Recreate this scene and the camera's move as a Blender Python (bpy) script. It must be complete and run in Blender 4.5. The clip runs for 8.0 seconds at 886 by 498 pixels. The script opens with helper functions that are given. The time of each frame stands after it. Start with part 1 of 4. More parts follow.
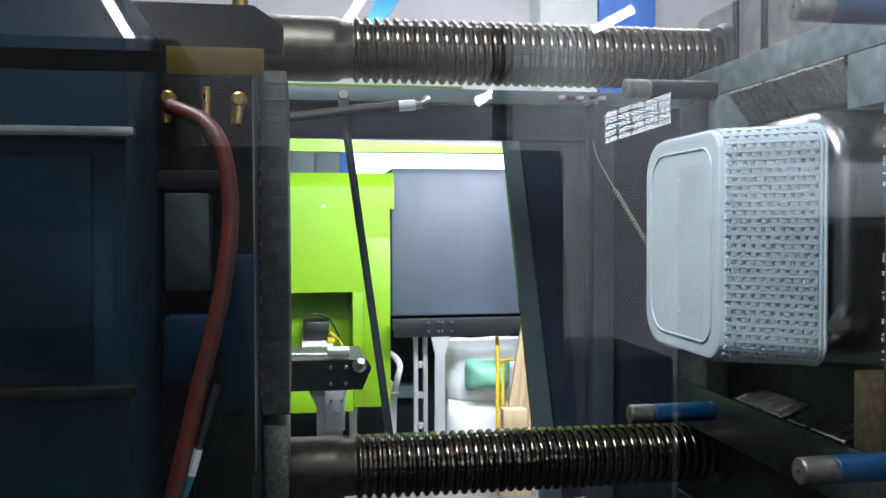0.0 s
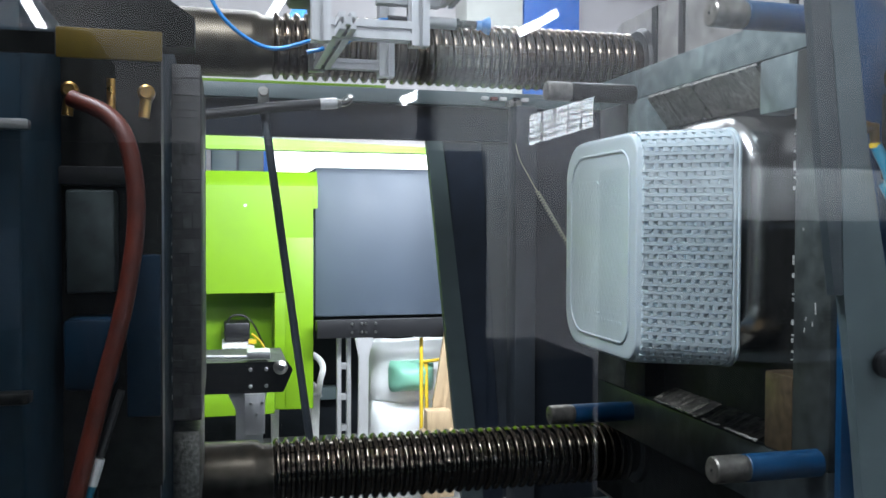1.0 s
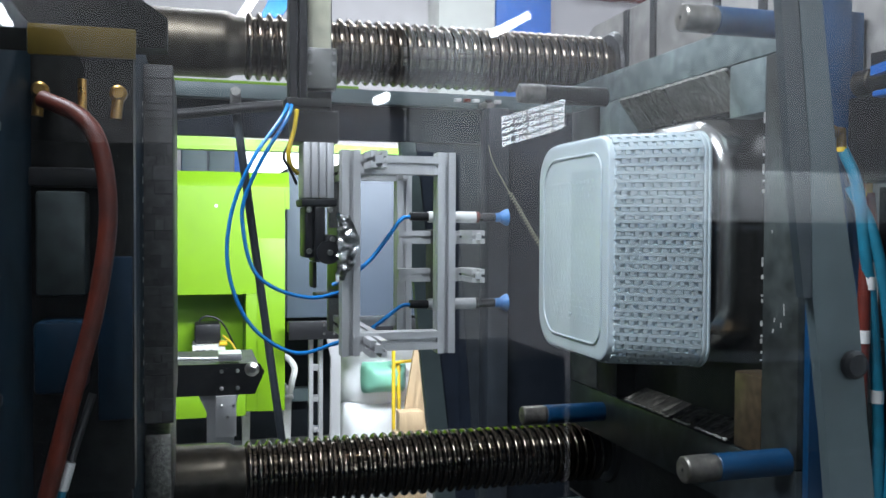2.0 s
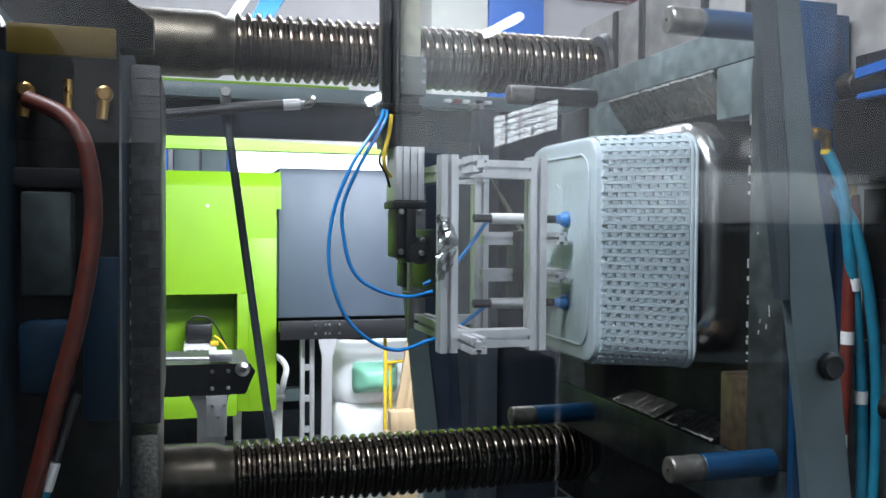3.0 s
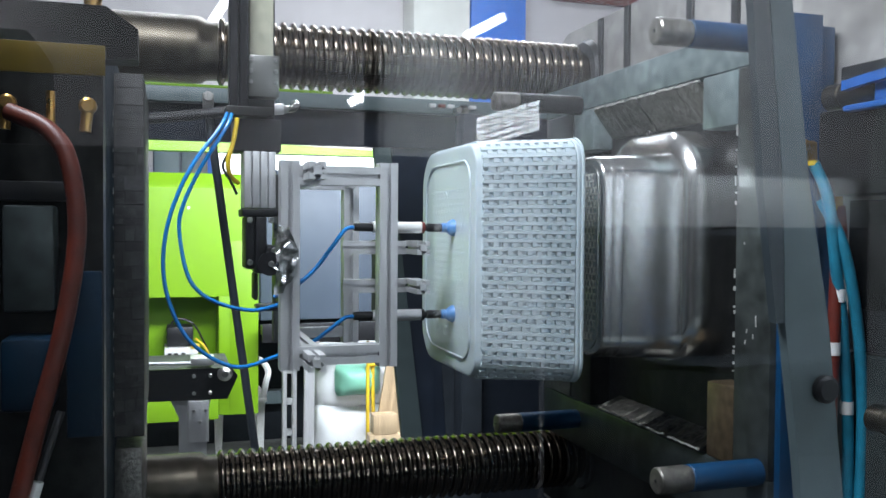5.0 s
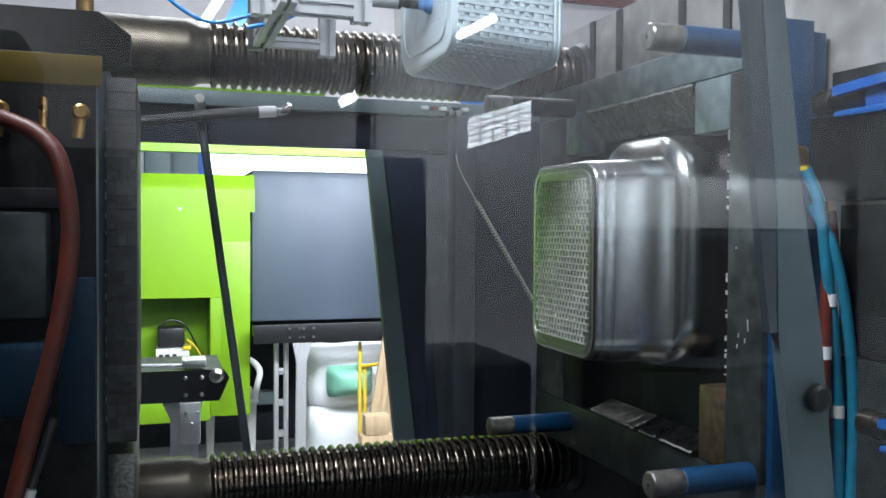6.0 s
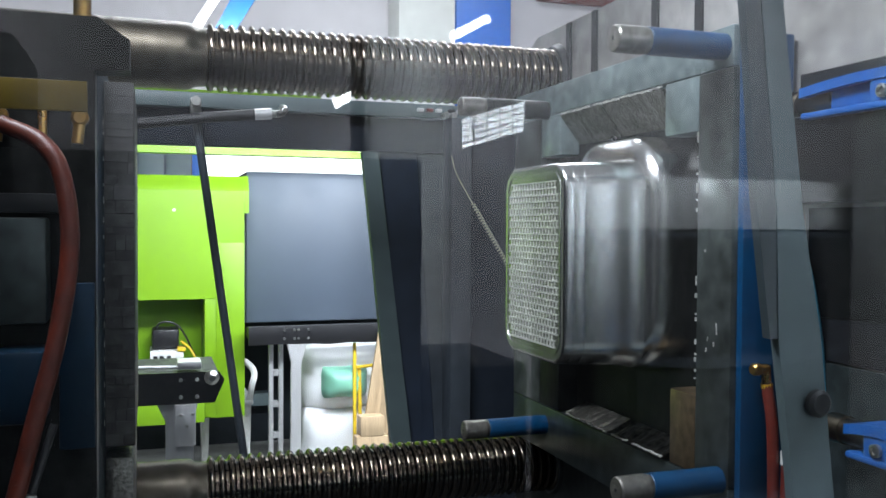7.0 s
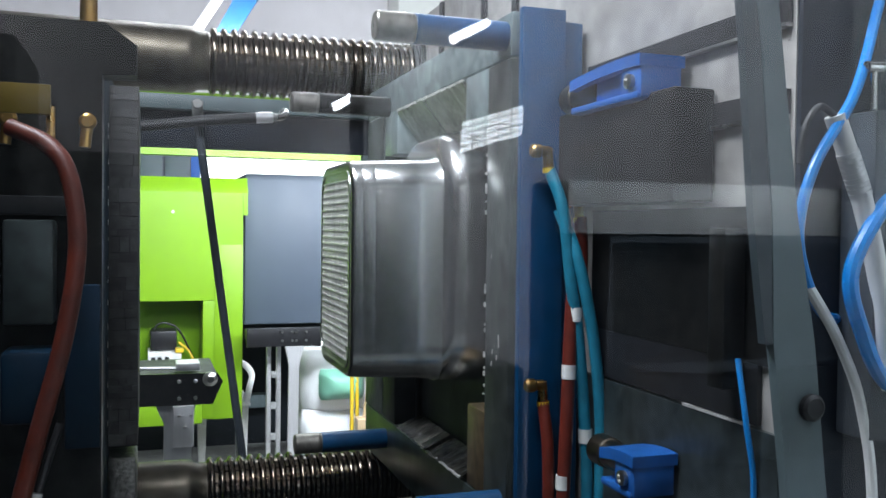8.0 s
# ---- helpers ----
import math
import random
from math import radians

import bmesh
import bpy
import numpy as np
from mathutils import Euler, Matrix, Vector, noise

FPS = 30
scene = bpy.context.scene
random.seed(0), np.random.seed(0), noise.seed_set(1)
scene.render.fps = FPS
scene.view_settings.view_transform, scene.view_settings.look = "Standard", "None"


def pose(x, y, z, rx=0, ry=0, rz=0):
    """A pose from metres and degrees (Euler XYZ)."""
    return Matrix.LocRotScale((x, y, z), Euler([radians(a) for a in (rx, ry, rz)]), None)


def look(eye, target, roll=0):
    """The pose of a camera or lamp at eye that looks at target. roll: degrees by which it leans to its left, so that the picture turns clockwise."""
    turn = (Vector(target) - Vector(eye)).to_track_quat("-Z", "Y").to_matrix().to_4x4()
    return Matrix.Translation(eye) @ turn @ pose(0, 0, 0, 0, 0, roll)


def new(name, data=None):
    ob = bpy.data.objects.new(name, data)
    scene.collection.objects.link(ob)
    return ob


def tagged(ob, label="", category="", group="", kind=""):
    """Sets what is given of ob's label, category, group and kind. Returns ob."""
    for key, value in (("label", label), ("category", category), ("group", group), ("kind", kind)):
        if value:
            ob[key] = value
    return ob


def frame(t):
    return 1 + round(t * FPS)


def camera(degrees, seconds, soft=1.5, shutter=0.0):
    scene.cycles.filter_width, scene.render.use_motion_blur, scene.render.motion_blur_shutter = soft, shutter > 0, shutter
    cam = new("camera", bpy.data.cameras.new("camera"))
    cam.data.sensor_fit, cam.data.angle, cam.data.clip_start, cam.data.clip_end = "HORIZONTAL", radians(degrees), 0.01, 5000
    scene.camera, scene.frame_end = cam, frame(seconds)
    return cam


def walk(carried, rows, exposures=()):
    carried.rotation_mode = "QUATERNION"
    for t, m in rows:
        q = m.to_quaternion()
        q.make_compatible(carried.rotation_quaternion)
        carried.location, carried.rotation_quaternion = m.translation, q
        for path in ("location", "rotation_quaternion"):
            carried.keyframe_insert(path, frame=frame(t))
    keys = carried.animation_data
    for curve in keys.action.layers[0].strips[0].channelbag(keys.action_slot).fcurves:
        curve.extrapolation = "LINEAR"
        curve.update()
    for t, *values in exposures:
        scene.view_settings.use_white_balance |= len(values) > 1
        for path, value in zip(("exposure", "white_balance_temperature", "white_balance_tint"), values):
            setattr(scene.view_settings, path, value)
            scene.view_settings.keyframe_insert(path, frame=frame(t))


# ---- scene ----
cam = camera(53.8, 8.0)

PATH = [
    (0, (-0.114, -0.378, 1.363), (0.208, 1.595, 1.309), -0.2),
    (0.5, (-0.107, -0.364, 1.366), (0.311, 1.591, 1.312), 0.2),
    (1, (-0.101, -0.363, 1.363), (0.386, 1.575, 1.31), 0.2),
    (1.5, (-0.107, -0.363, 1.364), (0.422, 1.565, 1.312), 0.2),
    (3, (-0.097, -0.37, 1.366), (0.467, 1.548, 1.315), 0.4),
    (3.5, (-0.099, -0.36, 1.374), (0.476, 1.555, 1.321), 0.3),
    (4, (-0.104, -0.359, 1.378), (0.483, 1.552, 1.323), 0.2),
    (4.5, (-0.103, -0.36, 1.38), (0.493, 1.549, 1.326), 0.3),
    (6, (-0.106, -0.361, 1.389), (0.518, 1.539, 1.335), 0.4),
    (6.5, (-0.11, -0.361, 1.394), (0.521, 1.536, 1.338), 0.3),
    (7, (-0.113, -0.362, 1.394), (0.525, 1.532, 1.34), 0.3),
    (7.5, (-0.12, -0.367, 1.399), (0.524, 1.525, 1.345), 0.2),
    (8, (-0.122, -0.374, 1.396), (0.522, 1.518, 1.349), 0.7),
]
walk(cam, [(t, look(eye, target, roll)) for t, eye, target, roll in PATH])

# ---------- light ----------
world = bpy.data.worlds.new("hall_air")
world.use_nodes = True
world.node_tree.nodes["Background"].inputs[0].default_value = (0.55, 0.6, 0.7, 1)
world.node_tree.nodes["Background"].inputs[1].default_value = 0.02
scene.world = world
scene.view_settings.exposure = 0.0


def area_lamp(name, x, y, z, sx, sy, watts, color=(0.88, 0.925, 1.0), target=None, spread=180):
    data = bpy.data.lights.new(name, "AREA")
    data.shape, data.size, data.size_y, data.energy, data.color = "RECTANGLE", sx, sy, watts, color
    data.spread = radians(spread)
    ob = new(name, data)
    ob.matrix_world = look((x, y, z), target or (x, y + 0.001, 0))
    return ob


area_lamp("fill_over_machine", -0.32, 0.42, 2.5, 0.9, 0.3, 40, target=(0.6, 0.9, 1.5), color=(0.87, 0.92, 1.0))
area_lamp("fill_behind", 2.8, -0.5, 4.2, 3.2, 0.3, 340, target=(2.9, -2.2, 1.4), spread=120, color=(0.8, 0.9, 1.0))
area_lamp("hall_light_far", 1.2, 3.6, 4.4, 3.0, 0.4, 140)
area_lamp("fill_aisle", 1.1, 2.75, 2.05, 2.4, 0.25, 150, target=(1.0, 4.4, 0.9))
area_lamp("fill_rear_wall", 4.2, -5.4, 5.0, 4.0, 0.4, 95, target=(4.3, -7.0, 2.8), spread=120, color=(0.8, 0.9, 1.0))
area_lamp("hall_light_back", 1.4, 6.2, 4.6, 4.0, 0.4, 80)


# ---------- materials ----------
def mat(name, color, rough=0.5, metal=0.0, vary=0.25, scale=40.0, bump=0.0, stain=0.3, emit=0.0, stretch=(1, 1, 1), pieces=0.0):
    """A procedural surface: fine grain, large stains, roughness wear and relief."""
    m = bpy.data.materials.new(name)
    m.use_nodes = True
    t = m.node_tree
    n, l = t.nodes, t.links
    b = n["Principled BSDF"]
    co = n.new("ShaderNodeTexCoord")
    mp = n.new("ShaderNodeMapping")
    mp.inputs["Scale"].default_value = stretch
    l.new(co.outputs["Object"], mp.inputs[0])
    fine, large = n.new("ShaderNodeTexNoise"), n.new("ShaderNodeTexNoise")
    fine.inputs["Scale"].default_value, fine.inputs["Detail"].default_value = scale, 4
    large.inputs["Scale"].default_value, large.inputs["Detail"].default_value = scale / 9, 6
    large.inputs["Roughness"].default_value = 0.65
    l.new(mp.outputs[0], fine.inputs[0])
    l.new(mp.outputs[0], large.inputs[0])
    def ranged(source, a, bb):
        r = n.new("ShaderNodeMapRange")
        r.inputs[1].default_value, r.inputs[2].default_value = 0.3, 0.7
        r.inputs[3].default_value, r.inputs[4].default_value = a, bb
        l.new(source, r.inputs[0])
        return r.outputs[0]
    mul = n.new("ShaderNodeMath")
    mul.operation = "MULTIPLY"
    l.new(ranged(fine.outputs[0], 1 - vary, 1 + vary * 0.6), mul.inputs[0])
    l.new(ranged(large.outputs[0], 1 - stain, 1 + stain * 0.4), mul.inputs[1])
    hsv = n.new("ShaderNodeHueSaturation")
    hsv.inputs["Color"].default_value = (*color, 1)
    if pieces:
        info = n.new("ShaderNodeObjectInfo")
        extra = n.new("ShaderNodeMath")
        extra.operation = "MULTIPLY"
        l.new(mul.outputs[0], extra.inputs[0])
        r = n.new("ShaderNodeMapRange")
        r.inputs[3].default_value, r.inputs[4].default_value = 1 - pieces, 1 + pieces
        l.new(info.outputs["Random"], r.inputs[0])
        l.new(r.outputs[0], extra.inputs[1])
        mul = extra
    l.new(mul.outputs[0], hsv.inputs["Value"])
    l.new(hsv.outputs[0], b.inputs["Base Color"])
    l.new(ranged(large.outputs[0], min(1, rough * 1.25), rough * 0.75), b.inputs["Roughness"])
    b.inputs["Metallic"].default_value = metal
    if bump:
        bp = n.new("ShaderNodeBump")
        bp.inputs["Strength"].default_value, bp.inputs["Distance"].default_value = min(1.0, bump), 0.002
        l.new(fine.outputs[0], bp.inputs["Height"])
        l.new(bp.outputs[0], b.inputs["Normal"])
    if emit:
        b.inputs["Emission Color"].default_value = (*color, 1)
        b.inputs["Emission Strength"].default_value = emit
    return m


def glass_mat(name):
    m = bpy.data.materials.new(name)
    m.use_nodes = True
    n, l = m.node_tree.nodes, m.node_tree.links
    n.clear()
    out, mix = n.new("ShaderNodeOutputMaterial"), n.new("ShaderNodeMixShader")
    clear, gloss = n.new("ShaderNodeBsdfTransparent"), n.new("ShaderNodeBsdfGlossy")
    clear.inputs[0].default_value = (0.93, 0.95, 0.96, 1)
    gloss.inputs["Roughness"].default_value = 0.002
    lw = n.new("ShaderNodeLayerWeight")
    lw.inputs["Blend"].default_value = 0.5
    power, share = n.new("ShaderNodeMath"), n.new("ShaderNodeMath")
    power.operation, power.inputs[1].default_value = "POWER", 4.5
    share.operation, share.inputs[1].default_value, share.inputs[2].default_value = "MULTIPLY_ADD", 0.9, 0.044
    l.new(lw.outputs["Facing"], power.inputs[0])
    l.new(power.outputs[0], share.inputs[0])
    l.new(share.outputs[0], mix.inputs[0])
    l.new(clear.outputs[0], mix.inputs[1])
    l.new(gloss.outputs[0], mix.inputs[2])
    co, mp, nz = n.new("ShaderNodeTexCoord"), n.new("ShaderNodeMapping"), n.new("ShaderNodeTexNoise")
    mp.inputs["Scale"].default_value, mp.inputs["Rotation"].default_value = (14, 1, 2.2), (0, 0.35, 0)
    nz.inputs["Scale"].default_value, nz.inputs["Detail"].default_value = 1.0, 5
    smear, film, dust = n.new("ShaderNodeMapRange"), n.new("ShaderNodeMixShader"), n.new("ShaderNodeBsdfDiffuse")
    smear.inputs[1].default_value, smear.inputs[2].default_value, smear.inputs[3].default_value, smear.inputs[4].default_value = 0.5, 0.8, 0.0, 0.009
    dust.inputs[0].default_value = (0.75, 0.8, 0.85, 1)
    l.new(co.outputs["Object"], mp.inputs[0])
    l.new(mp.outputs[0], nz.inputs[0])
    l.new(nz.outputs[0], smear.inputs[0])
    l.new(smear.outputs[0], film.inputs[0])
    l.new(mix.outputs[0], film.inputs[1])
    l.new(dust.outputs[0], film.inputs[2])
    l.new(film.outputs[0], out.inputs[0])
    return m


BAR = mat("worn_chromed_steel", (0.25, 0.205, 0.16), 0.15, 1.0, 0.35, 60, 0.15, 0.4)
STEEL = mat("machined_steel", (0.46, 0.46, 0.44), 0.32, 1.0, 0.25, 70, 0.15)
CORE = mat("polished_core_steel", (0.66, 0.655, 0.64), 0.27, 1.0, 0.04, 50, 0.01, 0.06)
ROUGH = mat("hammered_steel_edge", (0.3, 0.285, 0.26), 0.4, 1.0, 0.5, 160, 1.0)
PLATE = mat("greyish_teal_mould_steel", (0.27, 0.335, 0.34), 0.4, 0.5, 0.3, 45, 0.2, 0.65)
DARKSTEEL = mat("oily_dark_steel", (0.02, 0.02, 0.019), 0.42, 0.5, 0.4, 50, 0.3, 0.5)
BROWN = mat("oiled_brown_steel", (0.17, 0.12, 0.07), 0.4, 0.6, 0.4, 60, 0.3)
PLATEN = mat("grey_platen_paint", (0.46, 0.435, 0.41), 0.42, 0.3, 0.25, 30, 0.2, 0.55)
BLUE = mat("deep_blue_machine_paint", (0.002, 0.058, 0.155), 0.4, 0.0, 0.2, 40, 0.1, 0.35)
CLAMPBLUE = mat("bright_blue_clamp_paint", (0.014, 0.115, 0.42), 0.35, 0.0, 0.15, 50, 0.1, 0.3)
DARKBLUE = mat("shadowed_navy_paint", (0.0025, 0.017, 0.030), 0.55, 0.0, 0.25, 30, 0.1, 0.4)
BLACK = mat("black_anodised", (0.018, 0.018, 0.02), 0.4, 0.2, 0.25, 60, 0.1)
RUBBER = mat("black_rubber_hose", (0.02, 0.02, 0.022), 0.55, 0.0, 0.25, 80, 0.1)
ALU = mat("extruded_aluminium", (0.72, 0.72, 0.73), 0.38, 0.6, 0.12, 90, 0.08, 0.15, stretch=(1, 1, 0.1))
CREAM = mat("cream_cable_cover", (0.62, 0.6, 0.46), 0.5, 0.0, 0.15, 60, 0.1)
PINSTEEL = mat("worn_dull_pin_steel", (0.30, 0.28, 0.25), 0.4, 0.8, 0.35, 90, 0.25, 0.5)
SHAFT = mat("dull_steel_shaft", (0.15, 0.128, 0.1), 0.34, 1.0, 0.25, 40, 0.06, 0.4)
DARKTEAL = mat("dark_teal_plate", (0.06, 0.075, 0.075), 0.36, 0.5, 0.4, 45, 0.25, 0.6)
SHADEBLUE = mat("shaded_blue_enamel", (0.0015, 0.015, 0.033), 0.55, 0.0, 0.2, 40, 0.1, 0.4)
LIP = mat("scaled_grey_steel", (0.075, 0.072, 0.072), 0.5, 0.4, 0.3, 80, 0.5, 0.4, pieces=0.25)
PALECORD = mat("pale_cord", (0.5, 0.5, 0.36), 0.5, 0.0, 0.1, 80)
BASKET = mat("pale_aqua_plastic", (0.56, 0.64, 0.675), 0.34, 0.0, 0.05, 60, 0.02, 0.1)
BASKET.node_tree.nodes["Principled BSDF"].inputs["Subsurface Weight"].default_value = 0.25
BASKET.node_tree.nodes["Principled BSDF"].inputs["Subsurface Radius"].default_value = (0.004, 0.005, 0.006)
CUP = mat("blue_suction_rubber", (0.06, 0.25, 0.6), 0.4, 0.0, 0.15, 80)
TUBE = mat("blue_air_tube", (0.008, 0.235, 0.66), 0.3, 0.0, 0.1, 60)
CYAN = mat("cyan_cooling_hose", (0.018, 0.21, 0.32), 0.38, 0.0, 0.2, 60)
RED = mat("red_cooling_hose", (0.15, 0.022, 0.013), 0.42, 0.0, 0.25, 60)
BRASS = mat("brass_fitting", (0.52, 0.31, 0.10), 0.3, 1.0, 0.2, 80)
SHADERED = mat("shaded_red_hose", (0.10, 0.015, 0.006), 0.45, 0.0, 0.3, 60)
YELLOW = mat("mustard_plate", (0.2, 0.125, 0.002), 0.5, 0.0, 0.25, 30)
YELLOWTAPE = mat("yellow_plastic", (0.8, 0.55, 0.03), 0.4, 0.0, 0.1, 60)
WHITEP = mat("white_plastic", (0.78, 0.78, 0.76), 0.4, 0.0, 0.08, 40)
LIME = mat("lime_green_enamel", (0.175, 0.355, 0.003), 0.45, 0.0, 0.05, 20, 0.02, 0.1)
GREYCOVER = mat("blue_grey_cover_paint", (0.07, 0.09, 0.122), 0.5, 0.0, 0.08, 12, 0.05, 0.15)
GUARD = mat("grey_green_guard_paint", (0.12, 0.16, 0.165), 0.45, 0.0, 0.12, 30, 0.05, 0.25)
GUARDMID = mat("slate_guard_panel", (0.065, 0.078, 0.095), 0.45, 0.0, 0.2, 25, 0.05, 0.35)
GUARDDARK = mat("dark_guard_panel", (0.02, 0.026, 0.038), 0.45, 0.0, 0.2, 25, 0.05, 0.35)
CONC = mat("hall_concrete_floor", (0.2, 0.2, 0.19), 0.5, 0.0, 0.2, 14, 0.1, 0.35)
WALL = mat("pinkish_white_hall_wall", (0.68, 0.65, 0.66), 0.8, 0.0, 0.06, 8, 0.05, 0.12)
COLUMN = mat("pale_plaster_column", (0.72, 0.73, 0.68), 0.8, 0.0, 0.08, 10, 0.05, 0.15)
BLUECOL = mat("blue_column_paint", (0.02, 0.16, 0.6), 0.4, 0.0, 0.08, 12)
ENDGREY = mat("brushed_grey_plate", (0.22, 0.22, 0.21), 0.4, 0.7, 0.15, 80, 0.1)
BRIGHT = mat("pale_nicks_and_glints", (0.8, 0.79, 0.75), 0.45, 0.5, 0.3, 200, 0.3)
WOOD = mat("raw_pine", (0.55, 0.4, 0.24), 0.6, 0.0, 0.25, 30, 0.15, 0.25, stretch=(6, 6, 0.6))
SACK = mat("white_sack_film", (0.88, 0.89, 0.9), 0.35, 0.0, 0.08, 18, 0.1, 0.1)
GREENSACK = mat("green_sack_print", (0.22, 0.52, 0.38), 0.4, 0.0, 0.1, 20)
BACKDARK = mat("dark_machine_side", (0.012, 0.015, 0.018), 0.5, 0.0, 0.2, 20)
LIT = mat("lit_window_pane", (0.85, 0.93, 1.0), 0.5, emit=13.0)
TUBELIGHT = mat("fluorescent_tube", (0.9, 0.95, 1.0), 0.4, emit=40.0)
DAY = mat("daylight_opening", (1.0, 1.0, 1.0), 0.5, emit=2.5)
SHADEMID = mat("shaded_stained_mould_steel", (0.11, 0.125, 0.118), 0.38, 0.5, 0.45, 35, 0.25, 0.8)
SHADEROUGH = mat("shaded_mottled_steel", (0.15, 0.14, 0.12), 0.36, 1.0, 0.9, 90, 1.0, 0.9)
POSTSIDE = mat("shaded_side_post_paint", (0.05, 0.065, 0.075), 0.42, 0.0, 0.15, 30, 0.05, 0.3)
FOIL = mat("crumpled_silver_foil", (0.8, 0.8, 0.8), 0.22, 1.0, 0.2, 120, 0.6, 0.2)
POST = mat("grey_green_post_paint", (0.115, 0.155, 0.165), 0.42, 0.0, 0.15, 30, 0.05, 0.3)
DOORNAVY = mat("navy_door_paint", (0.028, 0.04, 0.066), 0.5, 0.0, 0.2, 25, 0.05, 0.3)
GLASS = glass_mat("guard_glass")
core_nodes = CORE.node_tree
for link in list(core_nodes.links):
    if link.to_socket.name == "Roughness":
        core_nodes.links.remove(link)
core_nodes.nodes["Principled BSDF"].inputs["Roughness"].default_value = 0.27
for dull in (DARKBLUE, SHADEBLUE, BACKDARK, GUARDDARK, DARKSTEEL):
    dull.node_tree.nodes["Principled BSDF"].inputs["Specular IOR Level"].default_value = 0.2


# ---------- mesh helpers ----------
def bx(bm, x0, x1, y0, y1, z0, z1, bev=0.0, m=None):
    made = bmesh.ops.create_cube(bm, size=1.0)["verts"]
    bmesh.ops.scale(bm, vec=(abs(x1 - x0), abs(y1 - y0), abs(z1 - z0)), verts=made)
    if bev:
        edges = list({e for v in made for e in v.link_edges})
        done = bmesh.ops.bevel(bm, geom=edges, offset=bev, segments=2, profile=0.5, affect="EDGES")
        made = [v for v in {v for f in done["faces"] for v in f.verts} | {v for v in made if v.is_valid}]
    if m is not None:
        bmesh.ops.transform(bm, matrix=m, verts=made)
    bmesh.ops.translate(bm, vec=((x0 + x1) / 2, (y0 + y1) / 2, (z0 + z1) / 2), verts=made)


def rod(bm, a, b, r, seg=20, r2=None):
    a, b = Vector(a), Vector(b)
    m = Matrix.Translation((a + b) / 2) @ (b - a).to_track_quat("Z", "Y").to_matrix().to_4x4()
    bmesh.ops.create_cone(bm, cap_ends=True, segments=seg, radius1=r, radius2=r if r2 is None else r2, depth=(b - a).length, matrix=m)


def lathe(bm, a, way, profile, seg=28):
    """Rings of (distance along way, radius) round the line through a."""
    q = Vector(way).normalized().to_track_quat("Z", "Y").to_matrix().to_4x4()
    m = Matrix.Translation(a) @ q
    rings = []
    for d, r in profile:
        rings.append([bm.verts.new(m @ Vector((r * math.cos(i * math.tau / seg), r * math.sin(i * math.tau / seg), d))) for i in range(seg)])
    for p, q2 in zip(rings, rings[1:]):
        for i in range(seg):
            bm.faces.new((p[i], p[(i + 1) % seg], q2[(i + 1) % seg], q2[i]))
    bm.faces.new(rings[0][::-1])
    bm.faces.new(rings[-1])


def smooth_line(pts, steps=8):
    pts = [Vector(p) for p in pts]
    ext = [pts[0] * 2 - pts[1]] + pts + [pts[-1] * 2 - pts[-2]]
    out = []
    for i in range(1, len(ext) - 2):
        p0, p1, p2, p3 = ext[i - 1:i + 3]
        for s in range(steps):
            u = s / steps
            out.append(0.5 * (2 * p1 + (p2 - p0) * u + (2 * p0 - 5 * p1 + 4 * p2 - p3) * u * u + (3 * p1 - p0 - 3 * p2 + p3) * u ** 3))
    return out + [pts[-1]]


def tube(bm, pts, r, seg=10, steps=8, smooth=True):
    line = smooth_line(pts, steps) if smooth else [Vector(p) for p in pts]
    rings, side = [], None
    for i, p in enumerate(line):
        way = (line[min(i + 1, len(line) - 1)] - line[max(i - 1, 0)]).normalized()
        if side is None:
            side = way.orthogonal().normalized()
        side = (side - way * side.dot(way)).normalized()
        up = way.cross(side)
        rings.append([bm.verts.new(p + r * (math.cos(k * math.tau / seg) * side + math.sin(k * math.tau / seg) * up)) for k in range(seg)])
    for p, q in zip(rings, rings[1:]):
        for k in range(seg):
            bm.faces.new((p[k], p[(k + 1) % seg], q[(k + 1) % seg], q[k]))
    bm.faces.new(rings[0][::-1])
    bm.faces.new(rings[-1])


def rounded(cy, cz, w, h, r, n=8):
    """A loop of (y, z) round a rectangle with rounded corners; r may be a pair (near side, far side)."""
    out = []
    pair = r if isinstance(r, tuple) else (r, r)
    for sy, sz, a0 in ((1, 1, 0), (-1, 1, 90), (-1, -1, 180), (1, -1, 270)):
        r = pair[0] if sy < 0 else pair[1]
        for i in range(n + 1):
            a = radians(a0 + 90 * i / n)
            out.append((cy + sy * (w / 2 - r) + r * math.cos(a), cz + sz * (h / 2 - r) + r * math.sin(a)))
    return out


def loft(bm, loops, cap=(True, True)):
    """Loops of points in x order, joined by skins."""
    rings = [[bm.verts.new(p) for p in loop] for loop in loops]
    k = len(rings[0])
    for p, q in zip(rings, rings[1:]):
        for i in range(k):
            bm.faces.new((p[i], q[i], q[(i + 1) % k], p[(i + 1) % k]))
    if cap[0]:
        bm.faces.new(rings[0])
    if cap[1]:
        bm.faces.new(rings[-1][::-1])


def prism(bm, outline, axis, a, b):
    """A flat outline pushed along an axis (0, 1 or 2) from a to b."""
    def put(p, d):
        v = list(p)
        v.insert(axis, d)
        return bm.verts.new(v)
    lo, hi = [put(p, a) for p in outline], [put(p, b) for p in outline]
    k = len(lo)
    for i in range(k):
        bm.faces.new((lo[i], lo[(i + 1) % k], hi[(i + 1) % k], hi[i]))
    bm.faces.new(lo[::-1])
    bm.faces.new(hi)


